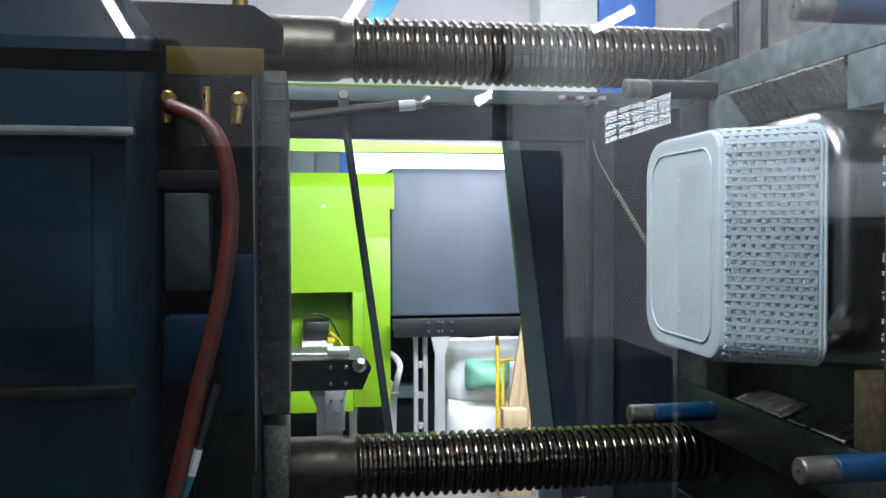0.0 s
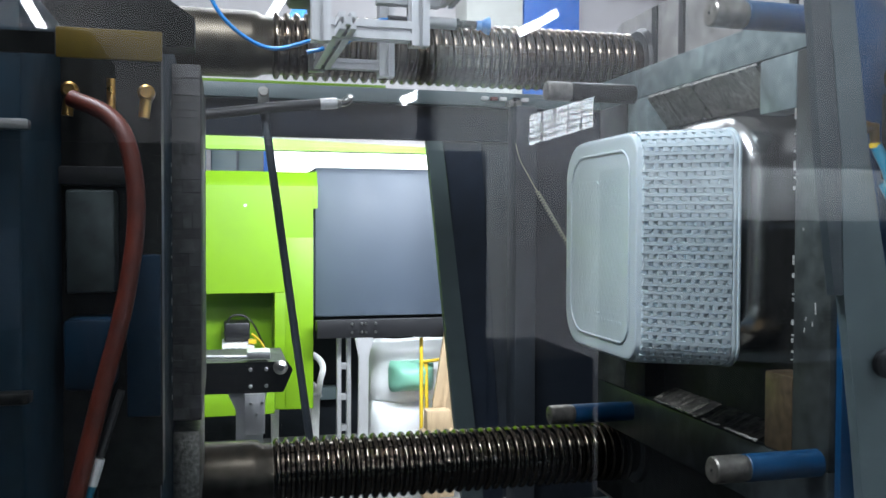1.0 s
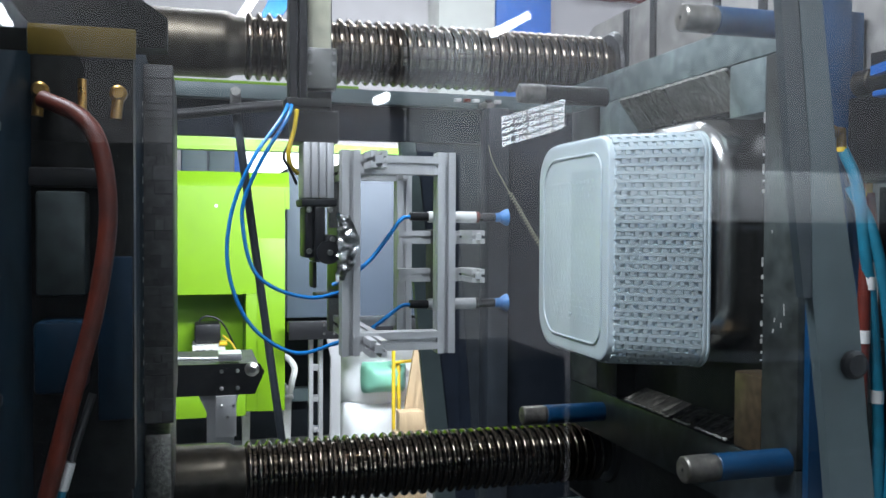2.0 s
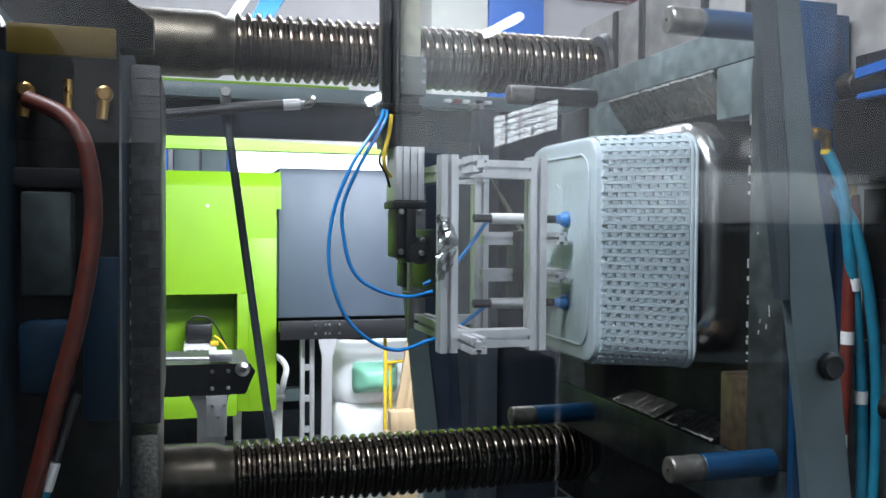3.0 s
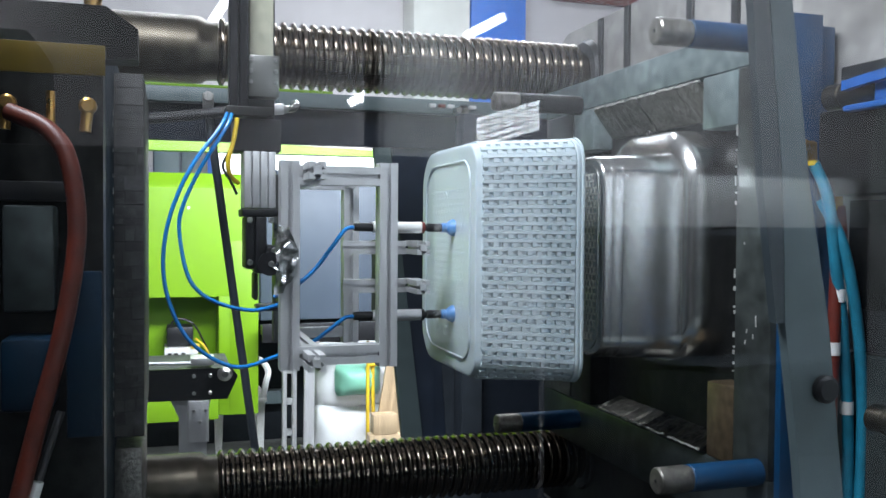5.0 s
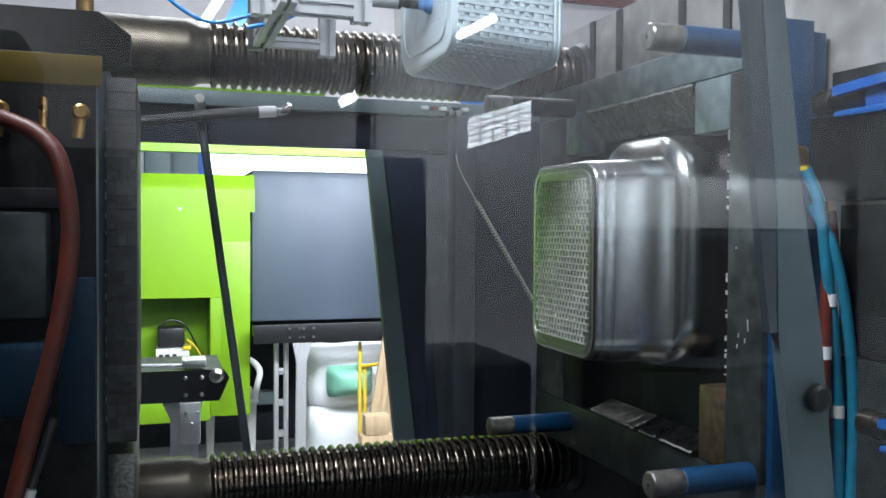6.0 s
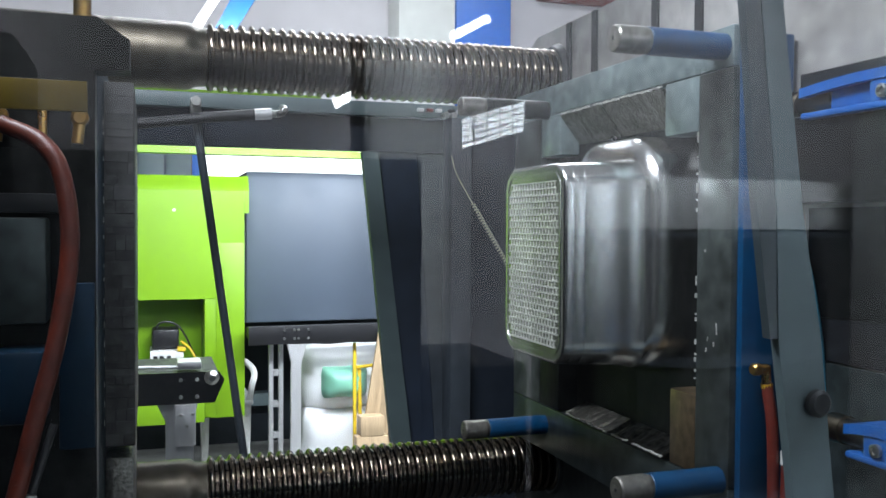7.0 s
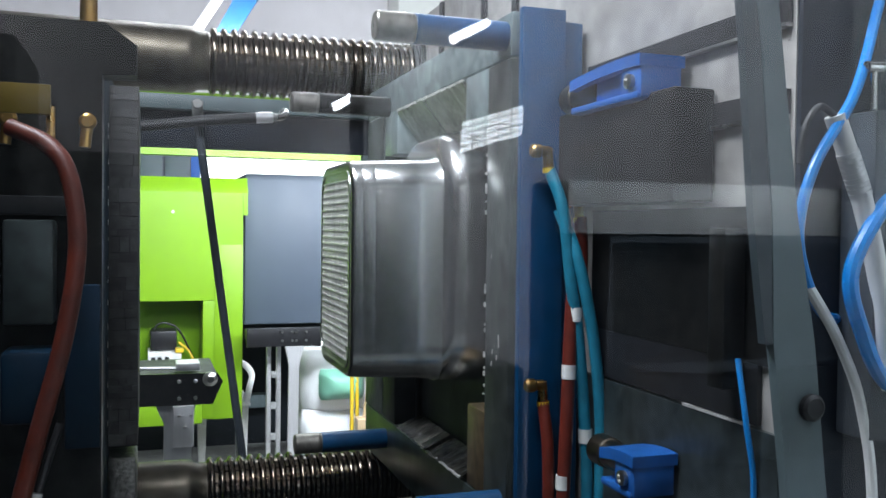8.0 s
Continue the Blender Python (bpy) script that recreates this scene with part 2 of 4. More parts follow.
def thing(name, at, label, category, group="", kind=""):
    ob = new(name)
    ob.empty_display_size = 0.05
    ob.location = at
    ob["base"] = list(at)
    return tagged(ob, label, category, group, kind)


def finish(name, bm, material, shift, sharp=35):
    bmesh.ops.recalc_face_normals(bm, faces=bm.faces)
    bmesh.ops.translate(bm, vec=-Vector(shift), verts=bm.verts)
    for e in bm.edges:
        e.smooth = len(e.link_faces) == 2 and e.calc_face_angle(3.0) < radians(sharp)
    for f in bm.faces:
        f.smooth = True
    me = bpy.data.meshes.new(name)
    bm.to_mesh(me)
    bm.free()
    me.materials.append(material)
    return new(name, me)


def part(name, bm, material, parent, label="", sharp=35, kind=""):
    top = parent
    while top.parent:
        top = top.parent
    ob = finish(name, bm, material, top["base"] if "base" in top else top.location, sharp)
    ob.parent = parent
    return tagged(ob, label, kind=kind)


def solo(name, bm, material, label, category, at=(0, 0, 0), group="", kind="", sharp=35):
    ob = finish(name, bm, material, at, sharp)
    ob.location = at
    return tagged(ob, label, category, group, kind)


def B():
    return bmesh.new()


def boxed(name, dims, material, parent, label="", bev=0.002):
    bm = B()
    bx(bm, *dims, bev)
    return part(name, bm, material, parent, label)


def bolts(points, way, r, parent, material=None, name="bolt"):
    for p in points:
        bm = B()
        lathe(bm, p, way, ((0, r), (r * 0.7, r), (r * 0.95, r * 0.8), (r * 0.95, r * 0.5), (r * 0.5, r * 0.45)), 12)
        part(name, bm, material or STEEL, parent)

# ---------- the hall ----------
def hall():
    bm = B(); bx(bm, -6, 9, -7, 10, -0.2, 0)
    solo("floor", bm, CONC, "grey concrete factory hall floor with stains", "floor", kind="structure")
    bm = B(); bx(bm, -6, 9, 8.0, 8.2, 0, 5.4)
    solo("wall_north", bm, WALL, "pinkish white plastered hall wall", "wall", kind="structure")
    bm = B(); bx(bm, -6, 9, -7.2, -7, 0, 5.4)
    solo("wall_south", bm, WALL, "pale plastered hall wall behind the camera", "wall", kind="structure")
    bm = B(); bx(bm, -6.2, -6, -7, 8, 0, 5.4)
    solo("wall_west", bm, WALL, "pale plastered hall end wall", "wall", kind="structure")
    bm = B(); bx(bm, 9, 9.2, -7, 8, 0, 5.4)
    solo("wall_east", bm, WALL, "pale plastered hall end wall", "wall", kind="structure")
    bm = B(); bx(bm, -6, 9, -7, 8, 5.4, 5.55)
    solo("ceiling", bm, WALL, "pale flat hall ceiling", "ceiling", kind="structure")
    bm = B(); bx(bm, 2.12, 2.68, 7.6, 7.995, 0, 5.39, 0.01)
    solo("column_1", bm, COLUMN, "pale plaster column against the hall wall", "column", kind="structure")
    bm = B(); bx(bm, 2.70, 3.27, 7.62, 7.995, 0, 5.39, 0.01)
    solo("column_2", bm, BLUECOL, "blue painted column against the hall wall", "column", kind="structure")
    bm = B(); bx(bm, 3.7, 8.9, 7.9, 7.99, 3.72, 3.80, 0.01)
    solo("trim", bm, RED, "thin dark red pipe along the hall wall", "pipe", kind="structure")
    # bright strip of daylight over the neighbouring machine
    w = thing("window_1", (0.8, 7.99, 1.6), "overexposed daylight opening low in the hall wall", "window", kind="structure")
    boxed("pane", (0.35, 2.2, 7.955, 7.97, 1.2, 2.12), DAY, w)
    boxed("window_frame", (0.25, 0.345, 7.93, 7.99, 1.15, 2.2), BLUECOL, w)


def far_guard():
    """The far side of the machine's guard, with its open doorway."""
    g = thing("wall_guard_far", (0.3, 1.85, 0), "grey-green sheet metal machine guard with an open doorway", "machine guard", kind="structure")
    boxed("top_rail", (-1.2, 1.6, 1.83, 1.87, 1.676, 1.712), GUARD, g)
    boxed("top_trim", (-1.2, 0.30, 1.835, 1.868, 1.7125, 1.7195), LIME, g, "lime green trim strip", 0.001)
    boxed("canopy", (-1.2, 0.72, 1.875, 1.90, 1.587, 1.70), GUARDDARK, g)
    boxed("corner_post", (0.638, 0.694, 1.80, 1.87, 0.3, 1.676), GUARDMID, g)
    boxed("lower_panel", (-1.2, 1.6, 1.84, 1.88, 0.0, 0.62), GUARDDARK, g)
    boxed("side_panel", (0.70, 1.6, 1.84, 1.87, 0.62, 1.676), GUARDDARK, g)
    boxed("sill", (-1.2, 1.6, 1.80, 1.84, 0.56, 0.62), GUARD, g)
    bm = B()
    bx(bm, -0.6, 1.6, 0.42, 1.79, 0.0, 0.45, 0.004)
    solo("press_bed", bm, DARKSTEEL, "unseen dark steel bed added under the press to darken undersides", "machine bed", (0.5, 1.1, 0), kind="structure")
    # leaning edge of the slid-open door
    d = thing("door_1", (0.55, 1.9, 0.6), "slid-open guard door with a leaning grey-green edge", "door", kind="structure")
    bm = B()
    prism(bm, [(0.417, 1.586), (0.459, 1.586), (0.592, 0.5), (0.532, 0.5)], 1, 1.8755, 1.90)
    part("leaning_edge", bm, GUARD, d)
    bm = B()
    prism(bm, [(0.464, 1.588), (0.57, 1.588), (0.637, 0.62), (0.58, 0.62)], 1, 1.892, 1.915)
    part("door_panel", bm, DOORNAVY, d, "dark navy door panel")
    bm = B()
    prism(bm, [(0.572, 1.588), (0.70, 1.588), (0.70, 0.62), (0.639, 0.62)], 1, 1.896, 1.912)
    part("inner_panel", bm, GUARDMID, d)
    # small indicator blocks on the top rail
    e = thing("connector_strip", (0.6, 1.82, 1.70), "row of small white and red connectors on a rail", "connectors")
    for i, (x, m) in enumerate(((0.55, WHITEP), (0.575, RED), (0.60, WHITEP), (0.635, BLACK), (0.66, WHITEP))):
        boxed("connector", (x, x + 0.017, 1.815, 1.829, 1.690, 1.699), m, e, "" if i else "white connector", 0.001)
    for x in (0.625, 0.645):
        bm = B(); rod(bm, (x, 1.80, 1.683), (x, 1.829, 1.683), 0.008, 16)
        part("round_plug", bm, STEEL, e)


def door_stay():
    r = thing("door_stay", (0.0, 1.80, 0.8), "slim dark leaning stay rod with a bolted eye", "rod")
    bm = B()
    rod(bm, (-0.008, 1.79, 1.655), (0.111, 1.79, 0.78), 0.0098, 14)
    part("rod", bm, GUARDMID, r)
    bm = B()
    lathe(bm, (-0.008, 1.765, 1.683), (0, 1, 0), ((0, 0.011), (0.03, 0.011), (0.06, 0.007)), 16)
    part("bolt", bm, STEEL, r)
    bm = B(); bx(bm, -0.02, 0.006, 1.785, 1.80, 1.655, 1.693, 0.004)
    part("clevis", bm, STEEL, r)
    h = thing("air_hose", (0.0, 1.76, 1.64), "black rubber hose ending in a chrome elbow", "hose")
    bm = B(); tube(bm, [(-0.35, 1.78, 1.60), (-0.13, 1.765, 1.624), (0.01, 1.75, 1.642), (0.09, 1.75, 1.651), (0.13, 1.75, 1.655)], 0.0125, 12)
    part("hose", bm, RUBBER, h)
    bm = B(); rod(bm, (0.125, 1.75, 1.6545), (0.165, 1.75, 1.658), 0.0135, 16)
    part("ferrule", bm, ALU, h)
    bm = B(); tube(bm, [(0.16, 1.75, 1.658), (0.185, 1.752, 1.659), (0.198, 1.76, 1.668), (0.20, 1.785, 1.678), (0.20, 1.829, 1.68)], 0.009, 12)
    part("elbow", bm, STEEL, h, "chrome elbow")


def spring_cable():
    bm = B()
    pts = [Vector((0.575, 1.62, 1.56)), Vector((0.583, 1.61, 1.52)), Vector((0.605, 1.6, 1.475)), Vector((0.622, 1.6, 1.447))]
    line = smooth_line(pts, 6)
    a, b = Vector((0.622, 1.6, 1.447)), Vector((0.80, 1.6, 1.16))
    way = (b - a).normalized()
    s = way.orthogonal().normalized()
    u = way.cross(s)
    for i in range(44 * 8):
        k = i / (44 * 8)
        line.append(a.lerp(b, k) + 0.0048 * (math.cos(i * math.tau / 8) * s + math.sin(i * math.tau / 8) * u))
    tube(bm, line, 0.0012, 5, smooth=False)
    solo("coiled_cable", bm, PALECORD, "thin pale yellow coiled sensor cable hanging down", "cable", (0.6, 1.6, 1.5))


# ---------- tie bars ----------
def tie_bar(y, z, end, label):
    t = thing("tie_bar", (0, y, z), label, "tie bar", "tie bars of the press")
    bm = B()
    lathe(bm, (-0.75, y, z), (1, 0, 0), ((0, 0.0647), (0.70, 0.0647), (0.713, 0.0634), (0.722, 0.0575), (0.742, 0.0564)), 40)
    part("shaft", bm, SHAFT, t, "smooth steel shaft")
    bm = B()
    prof, x, pitch = [], 0.742, 0.0196
    prof.append((x, 0.0564))
    while x < 0.75 + end:
        for d, r in ((0.0, 0.0564), (0.0012, 0.0564), (0.003, 0.0613), (0.005, 0.0641), (0.0085, 0.0658), (0.012, 0.0643), (0.014, 0.0613), (0.0158, 0.0564)):
            prof.append((x + d, r))
        x += pitch
    prof.append((x, 0.0559))
    lathe(bm, (-0.75, y, z), (1, 0, 0), prof, 44)
    part("grooved_section", bm, BAR, t, "locking grooves worn bright", 60)
    bm = B()
    lathe(bm, (-0.75, y, z), (1, 0, 0), ((x, 0.05), (x + 0.62, 0.05)), 32)
    part("tail", bm, BAR, t)


# ---------- moving platen and mould half ----------
MX = 0.68


def moving_platen():
    p = thing("moving_platen", (0.9, 0.95, 0.3), "grey moving press platen with dark clamping slots", "press platen")
    bm = B()
    out = [(0.25, 0.72), (1.60, 0.72), (1.60, 1.74), (1.55, 1.80), (1.49, 1.828), (0.25, 1.828)]
    prism(bm, out, 0, 0.785, 1.05)
    part("body", bm, PLATEN, p)
    for y in (1.325, 1.212, 0.99, 0.86):
        boxed("slot", (0.779, 0.7845, y - 0.009, y + 0.009, 1.69, 1.826), BLACK, p, "dark vertical clamping slot", 0)
    for z, y1 in ((1.592, 0.62), (1.512, 0.50)):
        boxed("slot", (0.779, 0.7845, 0.255, y1, z - 0.012, z + 0.010), BLACK, p, "dark horizontal clamping slot", 0)
        boxed("slot_lip", (0.777, 0.7845, 0.255, y1 - 0.02, z - 0.0155, z - 0.0125), STEEL, p, "bright slot edge", 0)
    bm = B(); lathe(bm, (0.772, 1.40, 1.7175), (1, 0, 0), ((0, 0.070), (0.012, 0.079), (0.0125, 0.05)), 32)
    part("bush", bm, BLACK, p, "dark tie bar bush")
    bm = B(); lathe(bm, (0.772, 1.40, 0.8705), (1, 0, 0), ((0, 0.070), (0.012, 0.079), (0.0125, 0.05)), 32)
    part("bush", bm, BLACK, p, "dark tie bar bush")
    bm = B(); bx(bm, 0.80, 1.04, 0.85, 1.1, 0.452, 0.719)
    part("slide_foot", bm, DARKSTEEL, p)
    # clamps
    for z, ye in ((1.554, 0.555), (1.142, 0.47)):
        k, w = 0.64, ye - 0.405
        bm = B()
        n = 10
        top = [(ye + 0.002 - (w + 0.004) * i / n, z + k * (0.020 + 0.016 * math.sin(math.pi * min(1, 0.12 + 0.5 * i / n)))) for i in range(n + 1)]
        prism(bm, top + [(y, h - 0.012) for y, h in top[::-1]], 0, 0.722, 0.776)
        bx(bm, 0.722, 0.776, 0.407, ye, z - 0.036 * k, z - 0.023 * k, 0.003)
        bx(bm, 0.7245, 0.774, 0.404, 0.445, z - 0.035 * k, z + 0.024 * k, 0.004)
        bx(bm, 0.734, 0.773, 0.440, ye - 0.04, z - 0.026 * k, z + 0.020 * k, 0.003)
        c = part("clamp", bm, CLAMPBLUE, p, "bright blue mould clamp")
        bm = B(); lathe(bm, (0.748, ye - 0.041, z + 0.002), (0, 1, 0), ((0, 0.017), (0.03, 0.017), (0.033, 0.016), (0.062, 0.016), (0.064, 0.018), (0.088, 0.018), (0.092, 0.012)), 20)
        part("clamp_piston", bm, SHAFT, c, "dull steel clamp piston")
        for yb in (0.422,):
            bm = B(); lathe(bm, (0.724, yb, z - 0.004), (-1, 0, 0), ((0, 0.008), (0.005, 0.008), (0.006, 0.005), (0.003, 0.004)), 12)
            part("clamp_bolt", bm, STEEL, c)
    boxed("valve_rail", (0.83, 0.88, 0.205, 0.2435, 1.22, 1.50), GUARDMID, p, "grey valve rail")
    boxed("lower_skirt", (0.779, 0.7845, 0.255, 1.59, 0.73, 0.985), DARKSTEEL, p, "added dark sheet in place of shade low on the platen", 0)
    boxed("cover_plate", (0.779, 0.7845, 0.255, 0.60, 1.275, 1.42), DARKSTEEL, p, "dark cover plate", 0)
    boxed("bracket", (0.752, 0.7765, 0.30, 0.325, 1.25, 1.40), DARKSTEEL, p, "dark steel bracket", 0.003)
    boxed("recess", (0.7792, 0.7845, 0.285, 0.60, 1.219, 1.2745), BLACK, p, "black sheet standing in for a dark open recess", 0)
    boxed("recess_lip", (0.7775, 0.7845, 0.30, 0.40, 1.2158, 1.2185), BRIGHT, p, "pale strip for the lit edge below the recess", 0)
    boxed("lower_plate", (0.7785, 0.7845, 0.255, 0.62, 0.99, 1.2155), DARKTEAL, p, "dark teal lower plate", 0)
    boxed("side_cover", (0.786, 1.05, 0.2440, 0.2495, 0.72, 1.82), GUARDDARK, p, "added dark sheet on the near side", 0)
    bm = B(); tube(bm, [(0.765, 0.295, 1.28), (0.768, 0.285, 1.22), (0.775, 0.282, 1.16), (0.772, 0.285, 1.06), (0.77, 0.29, 0.98)], 0.0028, 8)
    part("air_tube", bm, TUBE, p)
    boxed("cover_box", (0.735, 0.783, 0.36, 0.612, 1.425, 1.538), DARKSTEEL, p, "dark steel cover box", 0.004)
    # tubes that loop in front of the platen
    for pts, r, m in (([(0.86, 0.235, 1.60), (0.807, 0.205, 1.514), (0.763, 0.20, 1.452), (0.748, 0.20, 1.402), (0.754, 0.20, 1.365), (0.79, 0.22, 1.33), (0.83, 0.245, 1.32)], 0.0045, TUBE),
                      ([(0.90, 0.235, 1.445), (0.833, 0.20, 1.417), (0.797, 0.195, 1.362), (0.813, 0.195, 1.308), (0.838, 0.20, 1.274), (0.90, 0.235, 1.25)], 0.0065, TUBE),
                      ([(0.745, 0.205, 1.375), (0.770, 0.205, 1.343), (0.796, 0.205, 1.305), (0.825, 0.21, 1.25), (0.84, 0.21, 1.16), (0.84, 0.22, 1.0)], 0.0045, WHITEP)):
        bm = B(); tube(bm, pts, r, 10)
        part("air_tube", bm, m, p)
    bm = B(); tube(bm, [(0.752, 0.205, 1.452), (0.756, 0.205, 1.48), (0.77, 0.205, 1.499), (0.786, 0.205, 1.493)], 0.003, 10)
    part("air_tube", bm, RUBBER, p, "thin dark hose")
    bm = B(); tube(bm, [(0.786, 0.205, 1.493), (0.80, 0.205, 1.463), (0.814, 0.205, 1.431), (0.829, 0.205, 1.384), (0.841, 0.205, 1.326), (0.845, 0.215, 1.25)], 0.0085, 12)
    part("pale_hose", bm, WHITEP, p, "pale ribbed plastic hose")
    for k in range(9):
        bm = B(); q = k / 8
        rod(bm, (0.800 + 0.014 * q, 0.205, 1.463 - 0.032 * q), (0.8012 + 0.014 * q, 0.205, 1.4602 - 0.032 * q), 0.0095, 14)
        part("hose_rib", bm, ALU, p)
    bm = B(); rod(bm, (0.818, 0.205, 1.535), (0.834, 0.205, 1.536), 0.005, 12); rod(bm, (0.826, 0.205, 1.50), (0.826, 0.205, 1.535), 0.003, 10)
    part("hose_coupling", bm, STEEL, p, "small steel coupling")
    return p


def moving_mould():
    m = thing("moving_mould_half", (0.73, 1.0, 0.9), "blue-sided steel mould half with guide pins and polished core", "injection mould")
    ya, yb, za, zb = 0.634, 1.374, 0.945, 1.668
    x0, x1 = MX, 0.745
    def bars(name, dims, mt, label="", bev=0.003):
        return boxed(name, dims, mt, m, label, bev)
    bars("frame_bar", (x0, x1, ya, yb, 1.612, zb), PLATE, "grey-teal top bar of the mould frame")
    bars("frame_bar", (x0, x1, ya, yb, za, 1.035), DARKTEAL, "oily lower bar of the mould frame, shade in its dark colour")
    bars("frame_bar", (x0, x1, ya, 0.712, 1.036, 1.611), SHADEMID, "stained side bar of the mould frame, shade in its colour")
    bars("frame_bar", (x0, x1, 1.245, yb, 1.036, 1.611), SHADEMID)
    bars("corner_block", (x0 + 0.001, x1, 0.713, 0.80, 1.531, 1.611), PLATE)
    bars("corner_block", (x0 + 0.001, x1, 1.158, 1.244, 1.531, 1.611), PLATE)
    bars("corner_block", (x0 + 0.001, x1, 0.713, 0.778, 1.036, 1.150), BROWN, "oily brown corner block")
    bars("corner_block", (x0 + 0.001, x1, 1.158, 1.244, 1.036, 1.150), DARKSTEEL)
    bars("side_cover", (x0 + 0.010, x1 + 0.004, ya - 0.012, ya - 0.0005, za, zb + 0.004), BLUE, "deep blue painted side face", 0.001)
    bars("backing_plate", (x1 + 0.0005, 0.7775, 0.63, 1.36, 0.92, 1.66), BLUE, "blue clamping plate")
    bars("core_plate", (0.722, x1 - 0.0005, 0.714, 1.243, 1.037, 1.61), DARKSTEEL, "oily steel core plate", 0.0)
    # bright hammered edges; their worn bits carry a painted glint
    rng = random.Random(4)
    def ragged(y0, y1, z, x, sx, sz, label, mt=ROUGH):
        bm = B()
        n = 24
        top, bot = [], []
        for i in range(n + 1):
            y = y0 + (y1 - y0) * i / n
            j = rng.uniform(-0.0018, 0.0018)
            top.append(bm.verts.new((x + rng.uniform(-0.001, 0.001), y, z + j)))
            bot.append(bm.verts.new((x + sx, y, z + sz + j * 0.3)))
        back = [bm.verts.new((x + sx, v.co.y, z + (0.004 if sz < 0 else -0.012))) for v in top]
        for i in range(n):
            bm.faces.new((top[i], top[i + 1], bot[i + 1], bot[i]))
            bm.faces.new((top[i + 1], top[i], back[i], back[i + 1]))
            bm.faces.new((bot[i], bot[i + 1], back[i + 1], back[i]))
        bm.faces.new((top[0], bot[0], back[0]))
        bm.faces.new((top[-1], back[-1], bot[-1]))
        part("interlock_wedge", bm, mt, m, label, 20)
    ragged(0.806, 0.99, 1.606, 0.678, 0.043, -0.055, "bright hammered upper interlock wedge")
    ragged(0.998, 1.155, 1.606, 0.678, 0.043, -0.055, "bright hammered upper interlock wedge")
    ragged(0.784, 0.93, 1.043, 0.672, 0.045, 0.02, "mottled hammered lower interlock wedge, shade in its colour", SHADEROUGH)
    ragged(0.95, 1.11, 1.043, 0.672, 0.045, 0.02, "mottled hammered lower interlock wedge, shade in its colour", SHADEROUGH)
    for i in range(30):
        z = 1.16 + i * 0.0122 + rng.uniform(-0.004, 0.004)
        if rng.random() < 0.38:
            continue
        bm = B()
        bx(bm, x0 - 0.0012 + rng.uniform(-0.0005, 0.0005), x0 + 0.004, 0.7105 + rng.uniform(-0.0012, 0.0006), 0.7132, z, z + rng.choice((0.002, 0.003, 0.006, 0.012)) * rng.uniform(0.8, 1.3))
        part("worn_edge", bm, BRIGHT, m)
    for y0, y1, z, x in ((0.806, 1.155, 1.6075, 0.6765), (0.784, 1.11, 1.0435, 0.6705)):
        y = y0
        while y < y1 - 0.004:
            w = rng.uniform(0.004, 0.016)
            if rng.random() < 0.8:
                bm = B()
                bx(bm, x + rng.uniform(-0.001, 0.0008), x + 0.004, y, min(y + w, y1), z - rng.uniform(0.0005, 0.0022), z + rng.uniform(0.0005, 0.002), 0, Matrix.Rotation(rng.uniform(-0.15, 0.15), 4, "X"))
                part("worn_edge", bm, BRIGHT, m)
            y += w + rng.uniform(0, 0.003)
    bolts([(0.7215, 0.76, 1.50), (0.7215, 0.74, 1.36), (0.7215, 0.735, 1.24), (0.7215, 0.83, 1.555), (0.7215, 1.02, 1.55)], (-1, 0, 0), 0.006, m, BLACK, "screw_hole")
    for y, z, tall in ((0.662, 1.252, 0.016), (0.668, 1.230, 0.007), (0.682, 1.236, 0.006), (0.69, 1.36, 0.004), (0.685, 1.22, 0.006)):
        bm = B(); bx(bm, x0 - 0.0008, x0 + 0.001, y, y + 0.0022, z - tall / 2, z + tall / 2, 0, Matrix.Rotation(rng.uniform(-0.3, 0.3), 4, "X"))
        part("scratch", bm, BRIGHT, m, "bright scratch")
    # guide pins
    for y, z, tip in ((0.656, 1.640, 0.509), (0.656, 1.043, 0.520), (1.216, 0.998, 0.508), (1.216, 1.622, 0.497)):
        bm = B()
        lathe(bm, (tip, y, z), (1, 0, 0), ((0, 0.013), (0.0006, 0.0162), (0.003, 0.0182), (0.044, 0.0186), (0.046, 0.0172), (0.05, 0.0172)), 28)
        g = part("guide_pin", bm, PINSTEEL, m, "steel guide pin with a worn end")
        bm = B()
        lathe(bm, (tip + 0.05, y, z), (1, 0, 0), ((0, 0.0178), (0.001, 0.0186), (MX - tip - 0.0495, 0.0186)), 28)
        part("sleeve", bm, BLUE if z < 1.6 or y < 1 else DARKSTEEL, g, "blue guide pin sleeve" if z < 1.6 or y < 1 else "dark guide pin sleeve")
        bm = B(); lathe(bm, (tip - 0.0005, y, z), (1, 0, 0), ((0, 0.0025), (0.002, 0.0025)), 10)
        part("centre_hole", bm, BLACK, g)
    # flange and core
    cy, cz = 0.93, 1.33
    fy, fz = 0.928, 1.352
    bm = B()
    loft(bm, [[(0.652, *q) for q in rounded(cy, 1.336, 0.250, 0.330, 0.05, 12)], [(0.664, *q) for q in rounded(fy, fz, 0.276, 0.358, 0.085, 12)],
              [(0.670, *q) for q in rounded(fy, fz, 0.284, 0.368, 0.09, 12)], [(0.690, *q) for q in rounded(fy, fz, 0.288, 0.372, 0.092, 12)], [(0.7225, *q) for q in rounded(fy, fz, 0.290, 0.374, 0.092, 12)]])
    part("core_flange", bm, CORE, m, "polished rounded base ring", 50)
    cz = 1.336
    bm = B()
    rings = []
